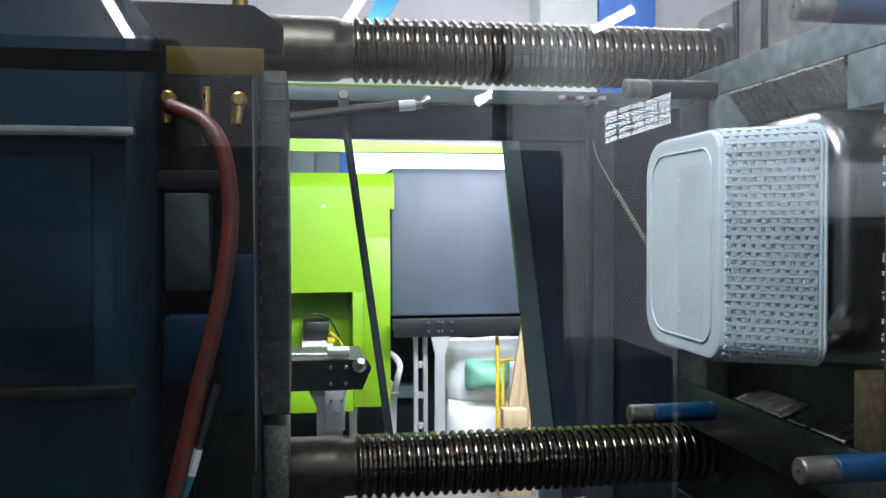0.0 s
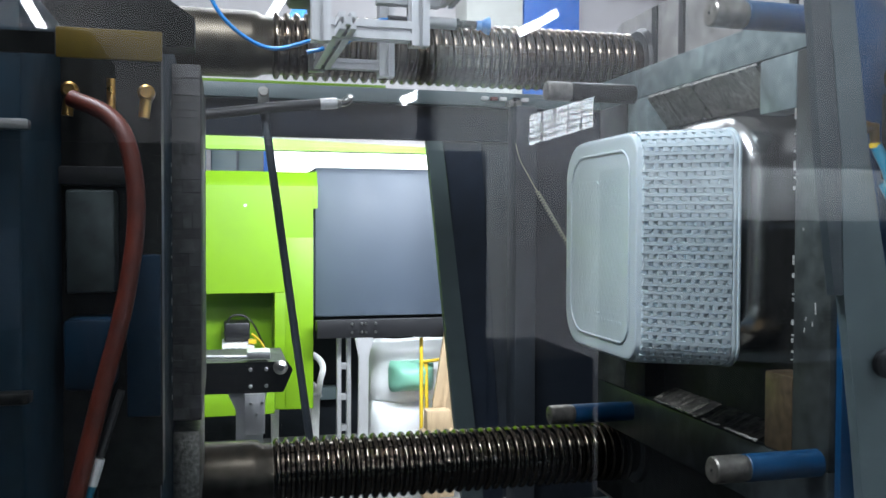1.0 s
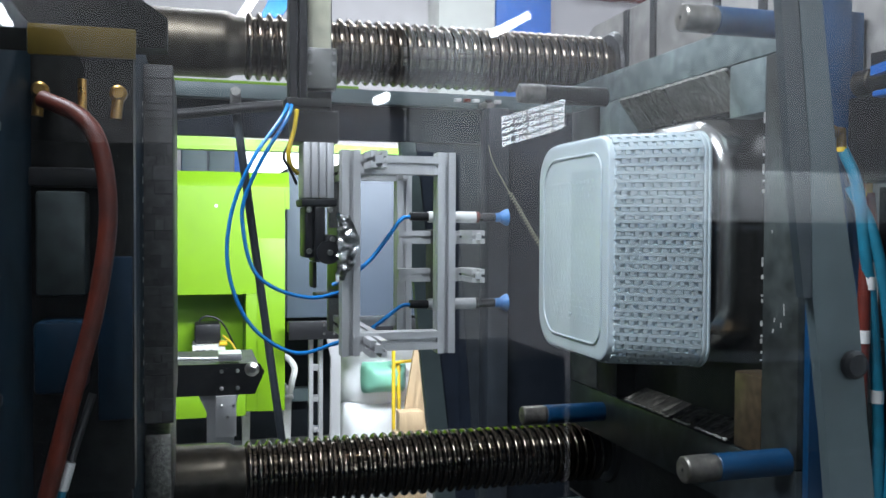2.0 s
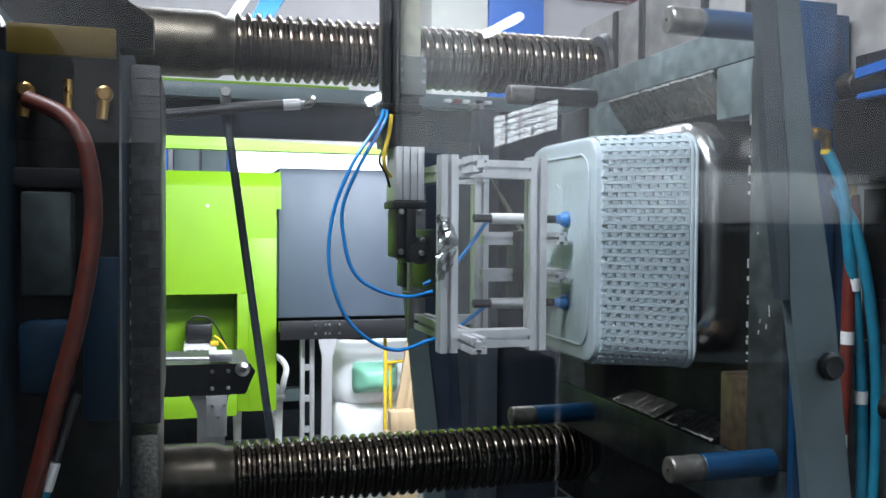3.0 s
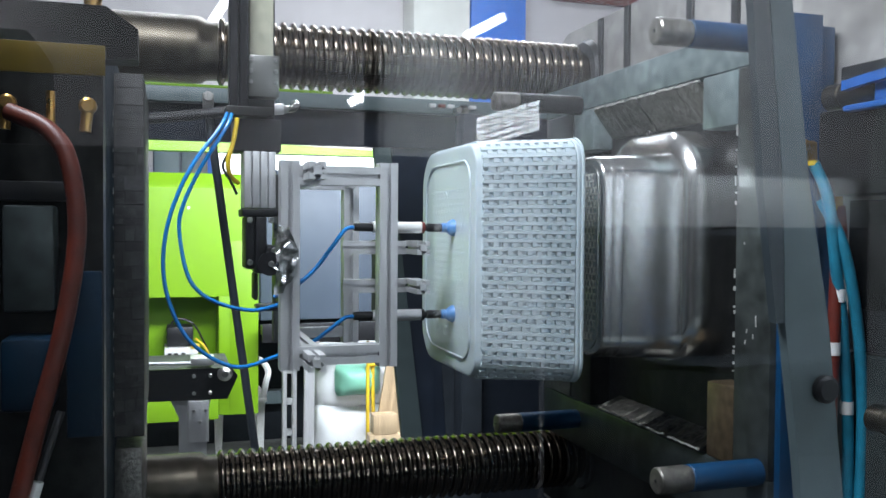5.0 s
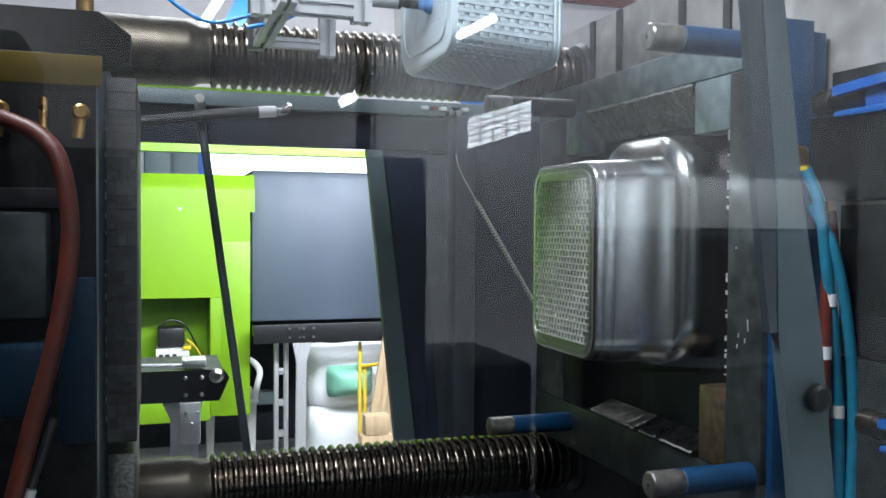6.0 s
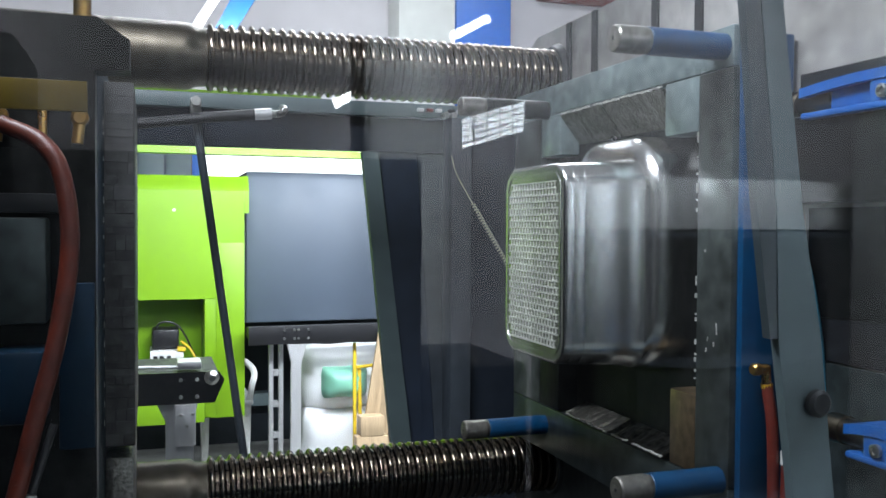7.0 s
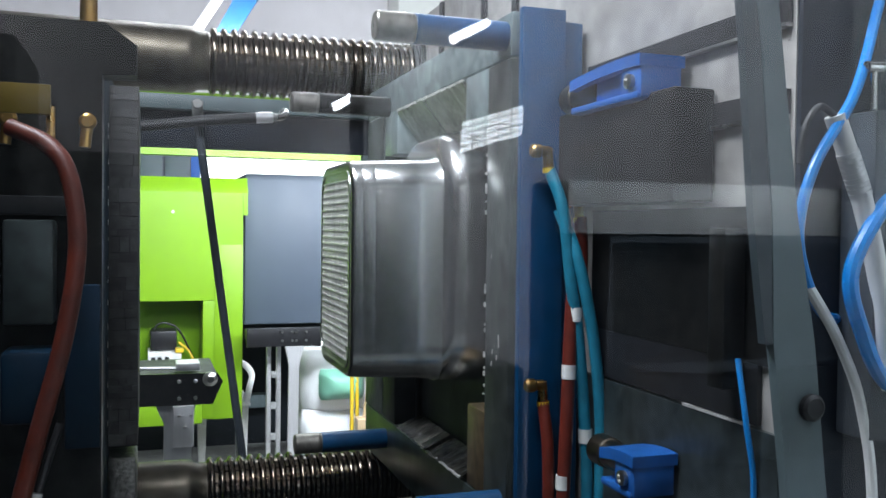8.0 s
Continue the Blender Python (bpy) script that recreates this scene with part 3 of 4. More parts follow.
    for x, w, h, r in ((0.521, 0.218, 0.296, 0.034), (0.5216, 0.225, 0.303, 0.037), (0.5235, 0.2295, 0.3075, 0.039), (0.527, 0.2315, 0.3095, 0.040), (0.5365, 0.2325, 0.3105, 0.040), (0.537, 0.2317, 0.3097, 0.040), (0.538, 0.2327, 0.3107, 0.040), (0.5545, 0.2345, 0.3125, 0.041), (0.555, 0.2337, 0.3117, 0.041), (0.556, 0.2347, 0.3127, 0.041), (0.62, 0.240, 0.319, 0.044), (0.645, 0.243, 0.322, 0.046), (0.654, 0.252, 0.331, 0.051)):
        rings.append([(x, *q) for q in rounded(cy, cz, w, h, r, 10)])
    loft(bm, rings)
    core = part("core", bm, CORE, m, "polished steel basket core", 40)
    # fine raised lattice of the core's end, its glint painted as pale ridges
    bm = B()
    for i in range(26):
        z = 1.2065 + i * 0.0102
        half = 0.094 if 1 < i < 24 else 0.086
        bx(bm, 0.5193, 0.5213, cy - half, cy + half, z, z + 0.0022)
        for k in range(17):
            y = cy - half + 0.004 + k * 0.0112 + (i % 2) * 0.0056
            if y < cy + half - 0.003 and i < 25:
                bx(bm, 0.5196, 0.5213, y, y + 0.0024, z + 0.0022, z + 0.0102)
    part("weave_engraving", bm, BRIGHT, core, "raised woven pattern", kind="stuff")
    bm = B()
    loft(bm, [[(x, *q) for q in rounded(cy, cz, w, h, 0.03, 8)] for x, w, h in ((0.5212, 0.206, 0.284), (0.5196, 0.205, 0.283), (0.5196, 0.2015, 0.2795), (0.5212, 0.2005, 0.2785))], (False, False))
    part("weave_border", bm, CORE, core, "raised border of the pattern")
    # cooling hoses on the near side
    def hose(pts, r, mt, label):
        bm = B(); tube(bm, pts, r, 12)
        h = part("cooling_hose", bm, mt, m, label)
        return h
    def fitting(x, y, z):
        bm = B()
        lathe(bm, (x - 0.012, y, z), (1, 0, 0), ((0, 0.006), (0.003, 0.0085), (0.011, 0.0085), (0.013, 0.0065), (0.024, 0.0065)), 14)
        f = part("hose_fitting", bm, BRASS, m, "brass hose fitting")
        bm = B(); rod(bm, (x + 0.01, y, z + 0.004), (x + 0.012, y, z - 0.022), 0.0065, 12)
        part("elbow", bm, BRASS, f)
        bm = B(); rod(bm, (x + 0.012, y, z - 0.02), (x + 0.0125, y, z - 0.026), 0.0078, 12)
        part("yellow_ring", bm, YELLOWTAPE, f)
    D = 0.380
    fitting(0.325 + D, 0.60, 1.492)
    hose([(0.338 + D, 0.60, 1.47), (0.350 + D, 0.585, 1.42), (0.360 + D, 0.58, 1.33), (0.371 + D, 0.58, 1.263), (0.384 + D, 0.58, 1.12), (0.386 + D, 0.58, 0.98)], 0.0075, CYAN, "cyan cooling hose with white tags")
    hose([(0.352 + D, 0.60, 1.42), (0.366 + D, 0.575, 1.36), (0.385 + D, 0.57, 1.27), (0.397 + D, 0.57, 1.17), (0.398 + D, 0.57, 1.06), (0.392 + D, 0.57, 0.97)], 0.0075, CYAN, "cyan cooling hose")
    fitting(0.368 + D, 0.60, 1.432)
    hose([(0.381 + D, 0.60, 1.412), (0.382 + D, 0.597, 1.375), (0.381 + D, 0.595, 1.33)], 0.0085, RED, "faded red cooling hose")
    hose([(0.366 + D, 0.585, 1.335), (0.361 + D, 0.582, 1.27), (0.357 + D, 0.58, 1.17), (0.350 + D, 0.58, 0.98)], 0.0085, RED, "red cooling hose with white tags")
    fitting(0.322 + D, 0.60, 1.205)
    hose([(0.334 + D, 0.60, 1.185), (0.338 + D, 0.592, 1.12), (0.340 + D, 0.59, 0.98)], 0.0075, RED, "orange-red cooling hose")
    for x, y, z in ((0.366 + D, 0.5735, 1.285), (0.3825 + D, 0.5735, 1.135), (0.3585 + D, 0.573, 1.215), (0.3525 + D, 0.573, 1.08)):
        bm = B(); rod(bm, (x, y + 0.007, z), (x, y + 0.007, z + 0.017), 0.0088, 12)
        part("hose_tag", bm, WHITEP, m, "white hose tag")
    return m


# ---------- basket ----------
def basket():
    b = thing("plastic_basket", (0.48, 0.932, 1.33), "pale aqua plastic storage basket with a woven pattern, on its side", "basket")
    cy, cz = 0.932, 1.332
    def size(x):
        k = (x - 0.48) / 0.158
        return 0.268 + 0.022 * k, 0.336 + 0.018 * k, (0.034 - 0.002 * k, 0.060 - 0.002 * k)
    bm = B()
    rings = []
    for x, w, h, r in ((0.4808, 0.240, 0.312, 0.046), (0.4800, 0.252, 0.322, 0.048), (0.4800, 0.2625, 0.3315, 0.050), (0.4807, 0.2658, 0.3345, 0.051), (0.4825, 0.268, 0.336, 0.052)):
        rings.append([(x, *q) for q in rounded(cy, cz, w, h, (r - 0.018, r + 0.008), 10)])
    for x in (0.52, 0.56, 0.60, 0.632):
        w, h, r = size(x)
        rings.append([(x, *q) for q in rounded(cy, cz, w, h, r, 10)])
    for x in (0.632, 0.60, 0.56, 0.52, 0.491):
        w, h, r = size(x)
        rings.append([(x, *q) for q in rounded(cy, cz, w - 0.0036, h - 0.0036, (r[0] - 0.0018, r[1] - 0.0018), 10)])
    loft(bm, rings, (True, True))
    part("body", bm, BASKET, b, sharp=50)
    bm = B()
    loft(bm, [[(x, *q) for q in rounded(cy, cz, 0.268 + d, 0.332 + d, (0.026 + d / 3, 0.050 + d / 3), 10)] for x, d in
              ((0.6300, 0.023), (0.6302, 0.0275), (0.6315, 0.029), (0.6345, 0.029), (0.6352, 0.0265), (0.6375, 0.0265), (0.6382, 0.031), (0.6405, 0.032), (0.6420, 0.030), (0.6420, 0.020), (0.6300, 0.0195))], (False, False))
    part("rim", bm, BASKET, b, "smooth rolled rim", 50)
    # ridges along the depth and short cross ties between them make the weave
    def at(u, x, out):
        w, h, r = size(x)
        loop = rounded(cy, cz, w, h, r, 10)
        seg = [((loop[i][0] - loop[i - 1][0]) ** 2 + (loop[i][1] - loop[i - 1][1]) ** 2) ** 0.5 for i in range(len(loop))]
        d = u * sum(seg)
        i = 1
        while d > seg[i % len(loop)] and i < len(loop):
            d -= seg[i % len(loop)]
            i += 1
        a, c = loop[(i - 1) % len(loop)], loop[i % len(loop)]
        k = d / max(seg[i % len(loop)], 1e-6)
        y, z = a[0] + (c[0] - a[0]) * k, a[1] + (c[1] - a[1]) * k
        ny, nz = c[1] - a[1], -(c[0] - a[0])
        s = 1 / max((ny * ny + nz * nz) ** 0.5, 1e-9)
        return Vector((x, y + ny * s * out, z + nz * s * out))
    rows = 96
    verts, faces = [], []
    def slab(u0, u1, xa, xb, lift):
        p = [at(u0, xa, -0.0008), at(u1, xa, -0.0008), at(u1, xb, -0.0008), at(u0, xb, -0.0008)]
        q = [at(u0 + (u1 - u0) * 0.1, xa + 0.0004, lift), at(u1 - (u1 - u0) * 0.1, xa + 0.0004, lift), at(u1 - (u1 - u0) * 0.1, xb - 0.0004, lift), at(u0 + (u1 - u0) * 0.1, xb - 0.0004, lift)]
        n = len(verts)
        verts.extend(p + q)
        faces.extend([(n + 4, n + 5, n + 6, n + 7)] + [(n + i, n + (i + 1) % 4, n + 4 + (i + 1) % 4, n + 4 + i) for i in range(4)])
    for i in range(rows):
        u = i / rows
        slab(u, u + 0.52 / rows, 0.4885, 0.629, 0.0034)
        for k in range(10):
            x = 0.4900 + k * 0.0146 + (i % 2) * 0.0073
            if x < 0.624:
                slab(u + 0.46 / rows, u + 1.06 / rows, x, min(x + 0.0080, 0.6285), 0.0032)
    me = bpy.data.meshes.new("weave")
    me.from_pydata([tuple(v) for v in verts], [], faces)
    bm = B(); bm.from_mesh(me)
    part("weave", bm, BASKET, b, "raised basket weave", 20, kind="stuff")
    bm = B()
    outer, inner = rounded(cy, cz, 0.224, 0.294, (0.034, 0.054), 10), rounded(cy, cz, 0.216, 0.286, (0.030, 0.050), 10)
    loft(bm, [[(0.4802, *q) for q in outer], [(0.4782, *q) for q in rounded(cy, cz, 0.222, 0.292, (0.033, 0.053), 10)], [(0.4782, *q) for q in rounded(cy, cz, 0.218, 0.288, (0.031, 0.051), 10)], [(0.4802, *q) for q in inner]], (False, False))
    part("floor_ridge", bm, BASKET, b, "raised oval ridge")
    bm = B()
    for i in range(22):
        z = 1.212 + i * 0.0105
        for k in range(12):
            y = 0.848 + k * 0.014 + (i % 2) * 0.007
            if y < 1.01:
                bx(bm, 0.4803, 0.4812, y, y + 0.007, z, z + 0.0055)
    part("floor_weave", bm, BASKET, b, "faint woven floor pattern", kind="stuff")
    bm = B(); bx(bm, 0.4796, 0.481, 0.928, 0.942, 1.432, 1.4328, 0, Matrix.Rotation(radians(32), 4, "X"))
    part("scratch", bm, BASKET, b)
    bm = B(); rod(bm, (0.4785, 0.93, 1.225), (0.4805, 0.93, 1.225), 0.002, 10)
    part("sprue_mark", bm, BASKET, b)
    return b


# ---------- take-out robot ----------
def profile(bm, x0, x1, y0, y1, z0, z1):
    """A slotted square extrusion along its longest side."""
    d = [x1 - x0, y1 - y0, z1 - z0]
    ax = d.index(max(d))
    lo, hi = [x0, y0, z0], [x1, y1, z1]
    o = [i for i in range(3) if i != ax]
    w, h = d[o[0]], d[o[1]]
    def half(s):
        return [(0, 0), (0.39 * s, 0), (0.39 * s, 0.09 * s), (0.28 * s, 0.17 * s), (0.37 * s, 0.27 * s), (0.63 * s, 0.27 * s), (0.72 * s, 0.17 * s), (0.61 * s, 0.09 * s), (0.61 * s, 0)]
    pts = [(a, b) for a, b in half(w)]
    pts += [(w - b * h / w, a * h / w) for a, b in half(w)]
    pts += [(w - a, h - b) for a, b in half(w)]
    pts += [(b * h / w, h - a * h / w) for a, b in half(w)]
    prism(bm, [(lo[o[0]] + a, lo[o[1]] + b) for a, b in pts], ax, lo[ax], hi[ax])


def robot():
    r = thing("takeout_robot", (0.03, 0.93, 1.19), "take-out robot arm with an aluminium gripper frame and suction cups", "robot arm")
    W = 0.025
    def prof(name, *d, label=""):
        bm = B(); profile(bm, *d)
        return part(name, bm, ALU, r, label, 20)
    z0, z1 = 1.19, 1.466
    nl, nr, yn, yf = 0.030, 0.1625, 0.80, 1.05
    boxed("back_plate", (nl + 0.008, nl + 0.034, yf - 0.012, yf + 0.012, z0 + 0.004, z1 - 0.004), ENDGREY, r, "aluminium upright with shade in its grey colour")
    for x, y in ((nl, yn), (nr, yn), (nr, yf)):
        prof("upright", x - W / 2, x + W / 2, y - W / 2, y + W / 2, z0, z1, label="slotted aluminium upright")
    for z in (z0 + 0.006, z1 - 0.031):
        prof("rail", nl + W / 2, nr - W / 2, yn - W / 2, yn + W / 2, z, z + W, label="slotted aluminium rail")
        prof("rail", nl + W / 2, nr - W / 2, yf - 0.008, yf + 0.008, z + 0.004, z + 0.020)
        prof("cross_rail", nl + W / 2 + 0.002, nl + W / 2 + 0.002 + W, yn + W / 2, yf - W / 2, z, z + W)
    # stubs
    for z in (1.342, 1.284):
        prof("stub", 0.128, 0.226, 0.93, 0.93 + 0.020, z - 0.004, z + 0.016, label="short aluminium stub")
        prof("stub_end", 0.2265, 0.2465, 0.872, 0.942, z - 0.003, z + 0.017)
    boxed("stub_mount", (0.178, 0.186, 0.90, 0.96, 1.25, 1.36), BLACK, r, "black mounting plate")
    for y in (yf,):
        boxed("angle_bracket", (0.15, 0.1625, y - 0.05, y - 0.015, 1.44, 1.452), ALU, r)
    for z in (1.193, 1.438):
        bm = B(); profile(bm, nl + W / 2 + 0.004, nl + W / 2 + 0.026, yn - W / 2 - 0.05, yn - W / 2 - 0.001, z + 0.002, z + 0.024)
        part("cross_rail_end", bm, ALU, r, "cut end of a slotted rail", 20)
    # suction rods on spring plungers
    cups = []
    for z in (1.379, 1.248):
        c = new("suction_rod")
        c.parent = r
        c.location = (0, 0, 0)
        tagged(c, "spring-loaded suction rod with a blue cup")
        bm = B(); rod(bm, (0.166, 0.90, z), (0.240, 0.90, z), 0.0085, 18)
        part("cylinder", bm, WHITEP if z > 1.3 else ALU, c, "white plunger sleeve")
        bm = B(); rod(bm, (0.240, 0.90, z), (0.245, 0.90, z), 0.0087, 18)
        part("ring", bm, RED if z > 1.3 else BLACK, c, "coloured ring")
        bm = B(); rod(bm, (0.16, 0.90, z), (0.272, 0.90, z), 0.0048, 14); rod(bm, (0.25, 0.90, z), (0.272, 0.90, z), 0.0065, 14)
        part("plunger", bm, BLACK, c)
        bm = B(); lathe(bm, (0.27, 0.90, z), (1, 0, 0), ((0, 0.0060), (0.006, 0.0075), (0.010, 0.0065), (0.013, 0.0095), (0.0185, 0.0125), (0.0215, 0.0135), (0.0225, 0.0105)), 24)
        part("suction_cup", bm, CUP, c, "blue bellows suction cup")
        bm = B(); rod(bm, (0.138, 0.90, z + 0.0005), (0.167, 0.90, z), 0.0065, 12)
        part("push_fitting", bm, BLACK, c)
        cups.append(c)
    for z in (1.379, 1.248):
        bm = B(); k = 1.0 if z > 1.3 else 0.55
        tube(bm, [(0.14, 0.90, z), (0.125, 0.90, z - 0.004 * k), (0.105, 0.90, z - 0.03 * k), (0.08, 0.90, z - 0.062 * k), (0.05, 0.89, z - 0.085 * k), (0.02, 0.89, z - 0.10 * k)], 0.003, 8)
        part("air_tube", bm, TUBE, r, "thin blue air tube")
    # mast
    bm = B()
    for x in (-0.034, -0.020):
        bx(bm, x - 0.006, x + 0.006, 0.90, 0.935, 1.535, 2.75, 0.002)
    part("linear_rail", bm, BLACK, r, "black linear guide rail")
    boxed("mast", (-0.012, 0.028, 0.945, 1.0, 1.50, 2.75), BLACK, r, "black mast profile")
    boxed("cable_cover", (-0.010, 0.024, 0.928, 0.944, 1.62, 2.75), CREAM, r, "cream cover strip", 0.001)
    bm = B()
    for i in range(60):
        bx(bm, -0.0135, -0.0105, 0.934, 0.944, 1.63 + i * 0.018, 1.639 + i * 0.018)
    part("rack_teeth", bm, STEEL, r, kind="stuff")
    boxed("end_plate", (-0.014, 0.031, 0.918, 0.944, 1.565, 1.625), ENDGREY, r, "grey bolted end plate", 0.002)
    bolts([(x, 0.9175, z) for x in (-0.009, 0.026) for z in (1.618, 1.602, 1.586)], (0, -1, 0), 0.003, r)
    boxed("rail_stop", (-0.045, 0.02, 0.895, 0.94, 1.535, 1.548), DARKSTEEL, r, "worn dark rail stop")
    boxed("carriage", (-0.032, 0.034, 0.915, 0.985, 1.487, 1.533), BLACK, r, "dark carriage block")
    bm = B()
    for i in range(4):
        bx(bm, -0.019 + i * 0.0113, -0.019 + i * 0.0113 + 0.0102, 0.905, 0.97, 1.405, 1.486, 0.0015)
    bx(bm, -0.018, 0.025, 0.912, 0.968, 1.406, 1.485)
    part("finned_body", bm, ALU, r, "finned aluminium actuator body")
    boxed("wrist_cap", (-0.022, 0.029, 0.90, 0.975, 1.393, 1.404), BLACK, r)
    bm = B()
    bx(bm, -0.017, -0.004, 0.905, 0.97, 1.318, 1.393, 0.003)
    bx(bm, -0.0035, 0.012, 0.90, 0.97, 1.312, 1.393, 0.003)
    bx(bm, 0.008, 0.030, 0.905, 0.965, 1.312, 1.352, 0.006)
    rod(bm, (0.016, 0.896, 1.326), (0.016, 0.97, 1.326), 0.017, 24)
    part("wrist", bm, BLACK, r, "black pneumatic wrist")
    bolts([(-0.011, 0.9045, 1.328), (0.018, 0.8955, 1.326), (0.023, 0.9045, 1.345), (-0.012, 0.8995, 1.388), (0.018, 0.8995, 1.388)], (0, -1, 0), 0.0045, r)
    boxed("tool_plate", (0.0305, 0.042, 0.86, 1.0, 1.268, 1.362), BLACK, r, "black tool plate")
    boxed("lower_arm", (-0.004, 0.0015, 0.915, 0.96, 1.273, 1.3115), BLACK, r)
    boxed("cable_shelf", (-0.003, 0.030, 0.86, 0.93, 1.262, 1.2672), BLACK, r)
    rng = random.Random(3)
    bm = B()
    rows = []
    for i in range(13):
        k = i / 12
        z = 1.292 + 0.088 * k
        reach = 0.026 * math.sin(math.pi * min(1, 0.15 + 0.8 * (1 - k))) + 0.004
        rows.append([bm.verts.new((0.010 + reach * j / 4 + rng.uniform(-0.003, 0.003), 0.786 + rng.uniform(-0.011, 0.0), z + rng.uniform(-0.003, 0.003))) for j in range(5)])
    for p, q in zip(rows, rows[1:]):
        for j in range(4):
            bm.faces.new((p[j], p[j + 1], q[j + 1]))
            bm.faces.new((p[j], q[j + 1], q[j]))
    bmesh.ops.solidify(bm, geom=bm.faces[:], thickness=0.0015)
    part("tape_wrap", bm, FOIL, r, "crumpled silver tape", 5)
    # looping tubes
    for pts in ([(-0.044, 0.88, 1.535), (-0.0556, 0.865, 1.512), (-0.0949, 0.85, 1.454), (-0.122, 0.85, 1.384), (-0.128, 0.85, 1.314), (-0.1106, 0.85, 1.251), (-0.0794, 0.85, 1.211), (-0.0316, 0.85, 1.188), (0.024, 0.85, 1.202)],
                [(-0.038, 0.885, 1.535), (-0.0459, 0.87, 1.515), (-0.0816, 0.86, 1.455), (-0.1052, 0.86, 1.40), (-0.1068, 0.86, 1.36), (-0.0936, 0.86, 1.305), (-0.0619, 0.86, 1.277), (-0.0134, 0.86, 1.264), (0.026, 0.86, 1.271)]):
        bm = B(); tube(bm, pts, 0.0027, 8, 10)
        part("air_tube", bm, TUBE, r, "looping blue air tube")
    bm = B(); tube(bm, [(-0.03, 0.89, 1.53), (-0.035, 0.885, 1.50), (-0.043, 0.88, 1.47), (-0.04, 0.885, 1.45), (-0.028, 0.90, 1.44)], 0.0032, 8)
    part("sensor_cable", bm, YELLOWTAPE, r, "yellow sensor cable")
    bm = B(); tube(bm, [(-0.04, 0.885, 1.485), (-0.05, 0.88, 1.462), (-0.04, 0.88, 1.442), (-0.03, 0.9, 1.425)], 0.002, 8)
    part("sensor_cable", bm, BLACK, r)
    return r, cups


# ---------- fixed mould half ----------
def fixed_mould():
    m = thing("fixed_mould_half", (-0.2, 0.9, 0.5), "fixed mould half with hoses and brass fittings, shade in its dark colours", "injection mould")
    bm = B()
    prism(bm, [(-0.30, 1.07), (-0.168, 1.07), (-0.168, 1.56), (-0.132, 1.562), (-0.132, 1.595), (-0.165, 1.618), (-0.30, 1.618)], 1, 0.66, 0.70)
    part("side_plate", bm, DARKSTEEL, m)
    boxed("body", (-0.60, -0.171, 0.701, 1.30, 0.80, 1.617), DARKBLUE, m, "navy mould body with shade in its colour")
    # cracked-looking scaled lip
    rng = random.Random(9)
    boxed("lip", (-0.1695, -0.1315, 0.90, 1.25, 1.09, 1.585), DARKSTEEL, m, "dark scaled parting lip", 0.001)
    z = 1.092
    while z < 1.575:
        h = min(rng.uniform(0.009, 0.024), 1.584 - z)
        x = -0.170
        while x < -0.134:
            w = min(rng.choice((0.012, 0.017, 0.026, 0.038)) * rng.uniform(0.8, 1.2), -0.1315 - x)
            if -0.1315 - x - w < 0.007:
                w = -0.1315 - x
            s = rng.uniform(-0.0015, 0.0015)
            bm = B()
            prism(bm, [(x + 0.0004, z + 0.0005), (x + w - 0.0004, z + 0.0005 + s * 0.5), (x + w - 0.0004, z + h - 0.0003 + s * 0.4), (x + 0.0004, z + h - 0.0003)], 1, 0.8968 + rng.uniform(-0.0006, 0.0006), 0.8995)
            part("scale", bm, LIP, m)
            x += w
        z += h
    for i in range(16):
        z = 1.12 + i * 0.0275 + rng.uniform(-0.008, 0.008)
        bm = B(); bx(bm, -0.1716, -0.1702, 0.8955, 0.8966, z, z + rng.uniform(0.003, 0.009))
        part("nick", bm, BRIGHT, m)
    boxed("guide_block", (-0.170, -0.134, 0.90, 1.2, 0.95, 1.075), ROUGH, m, "bright hammered steel guide block", 0.004)
    boxed("lower_plate", (-0.24, -0.172, 0.68, 0.70, 0.90, 1.069), DARKSTEEL, m)
    # fittings, hoses
    for x in (-0.258, -0.181):
        bm = B()
        lathe(bm, (x, 0.625, 1.505), (0, 1, 0), ((0, 0.006), (0.003, 0.009), (0.012, 0.009), (0.014, 0.006), (0.034, 0.006)), 12)
        f = part("hose_fitting", bm, BRASS, m, "brass hose fitting")
        bm = B(); rod(bm, (x, 0.632, 1.505), (x - 0.003, 0.632, 1.478), 0.006, 12)
        part("nipple", bm, BRASS, f)
    bm = B(); rod(bm, (-0.218, 0.64, 1.52), (-0.218, 0.64, 1.475), 0.0045, 10)
    part("nipple", bm, BRASS, m)
    bm = B(); tube(bm, [(-0.255, 0.62, 1.495), (-0.215, 0.60, 1.475), (-0.195, 0.59, 1.44), (-0.188, 0.585, 1.37), (-0.20, 0.58, 1.28), (-0.222, 0.575, 1.19), (-0.25, 0.57, 1.07), (-0.275, 0.57, 0.95)], 0.0092, 12)
    part("cooling_hose", bm, SHADERED, m, "thick red cooling hose with shade in its dark colour")
    bm = B(); tube(bm, [(-0.205, 0.60, 1.19), (-0.214, 0.59, 1.16), (-0.224, 0.579, 1.126)], 0.004, 10)
    part("cooling_hose", bm, RUBBER, m, "thin black braided hose")
    bm = B(); tube(bm, [(-0.2315, 0.577, 1.098), (-0.245, 0.58, 1.05), (-0.26, 0.58, 0.95)], 0.0045, 10)
    part("cooling_hose", bm, CYAN, m, "thin cyan hose with a white tag")
    bm = B(); rod(bm, (-0.224, 0.579, 1.125), (-0.2315, 0.577, 1.098), 0.0055, 10)
    part("hose_tag", bm, WHITEP, m)
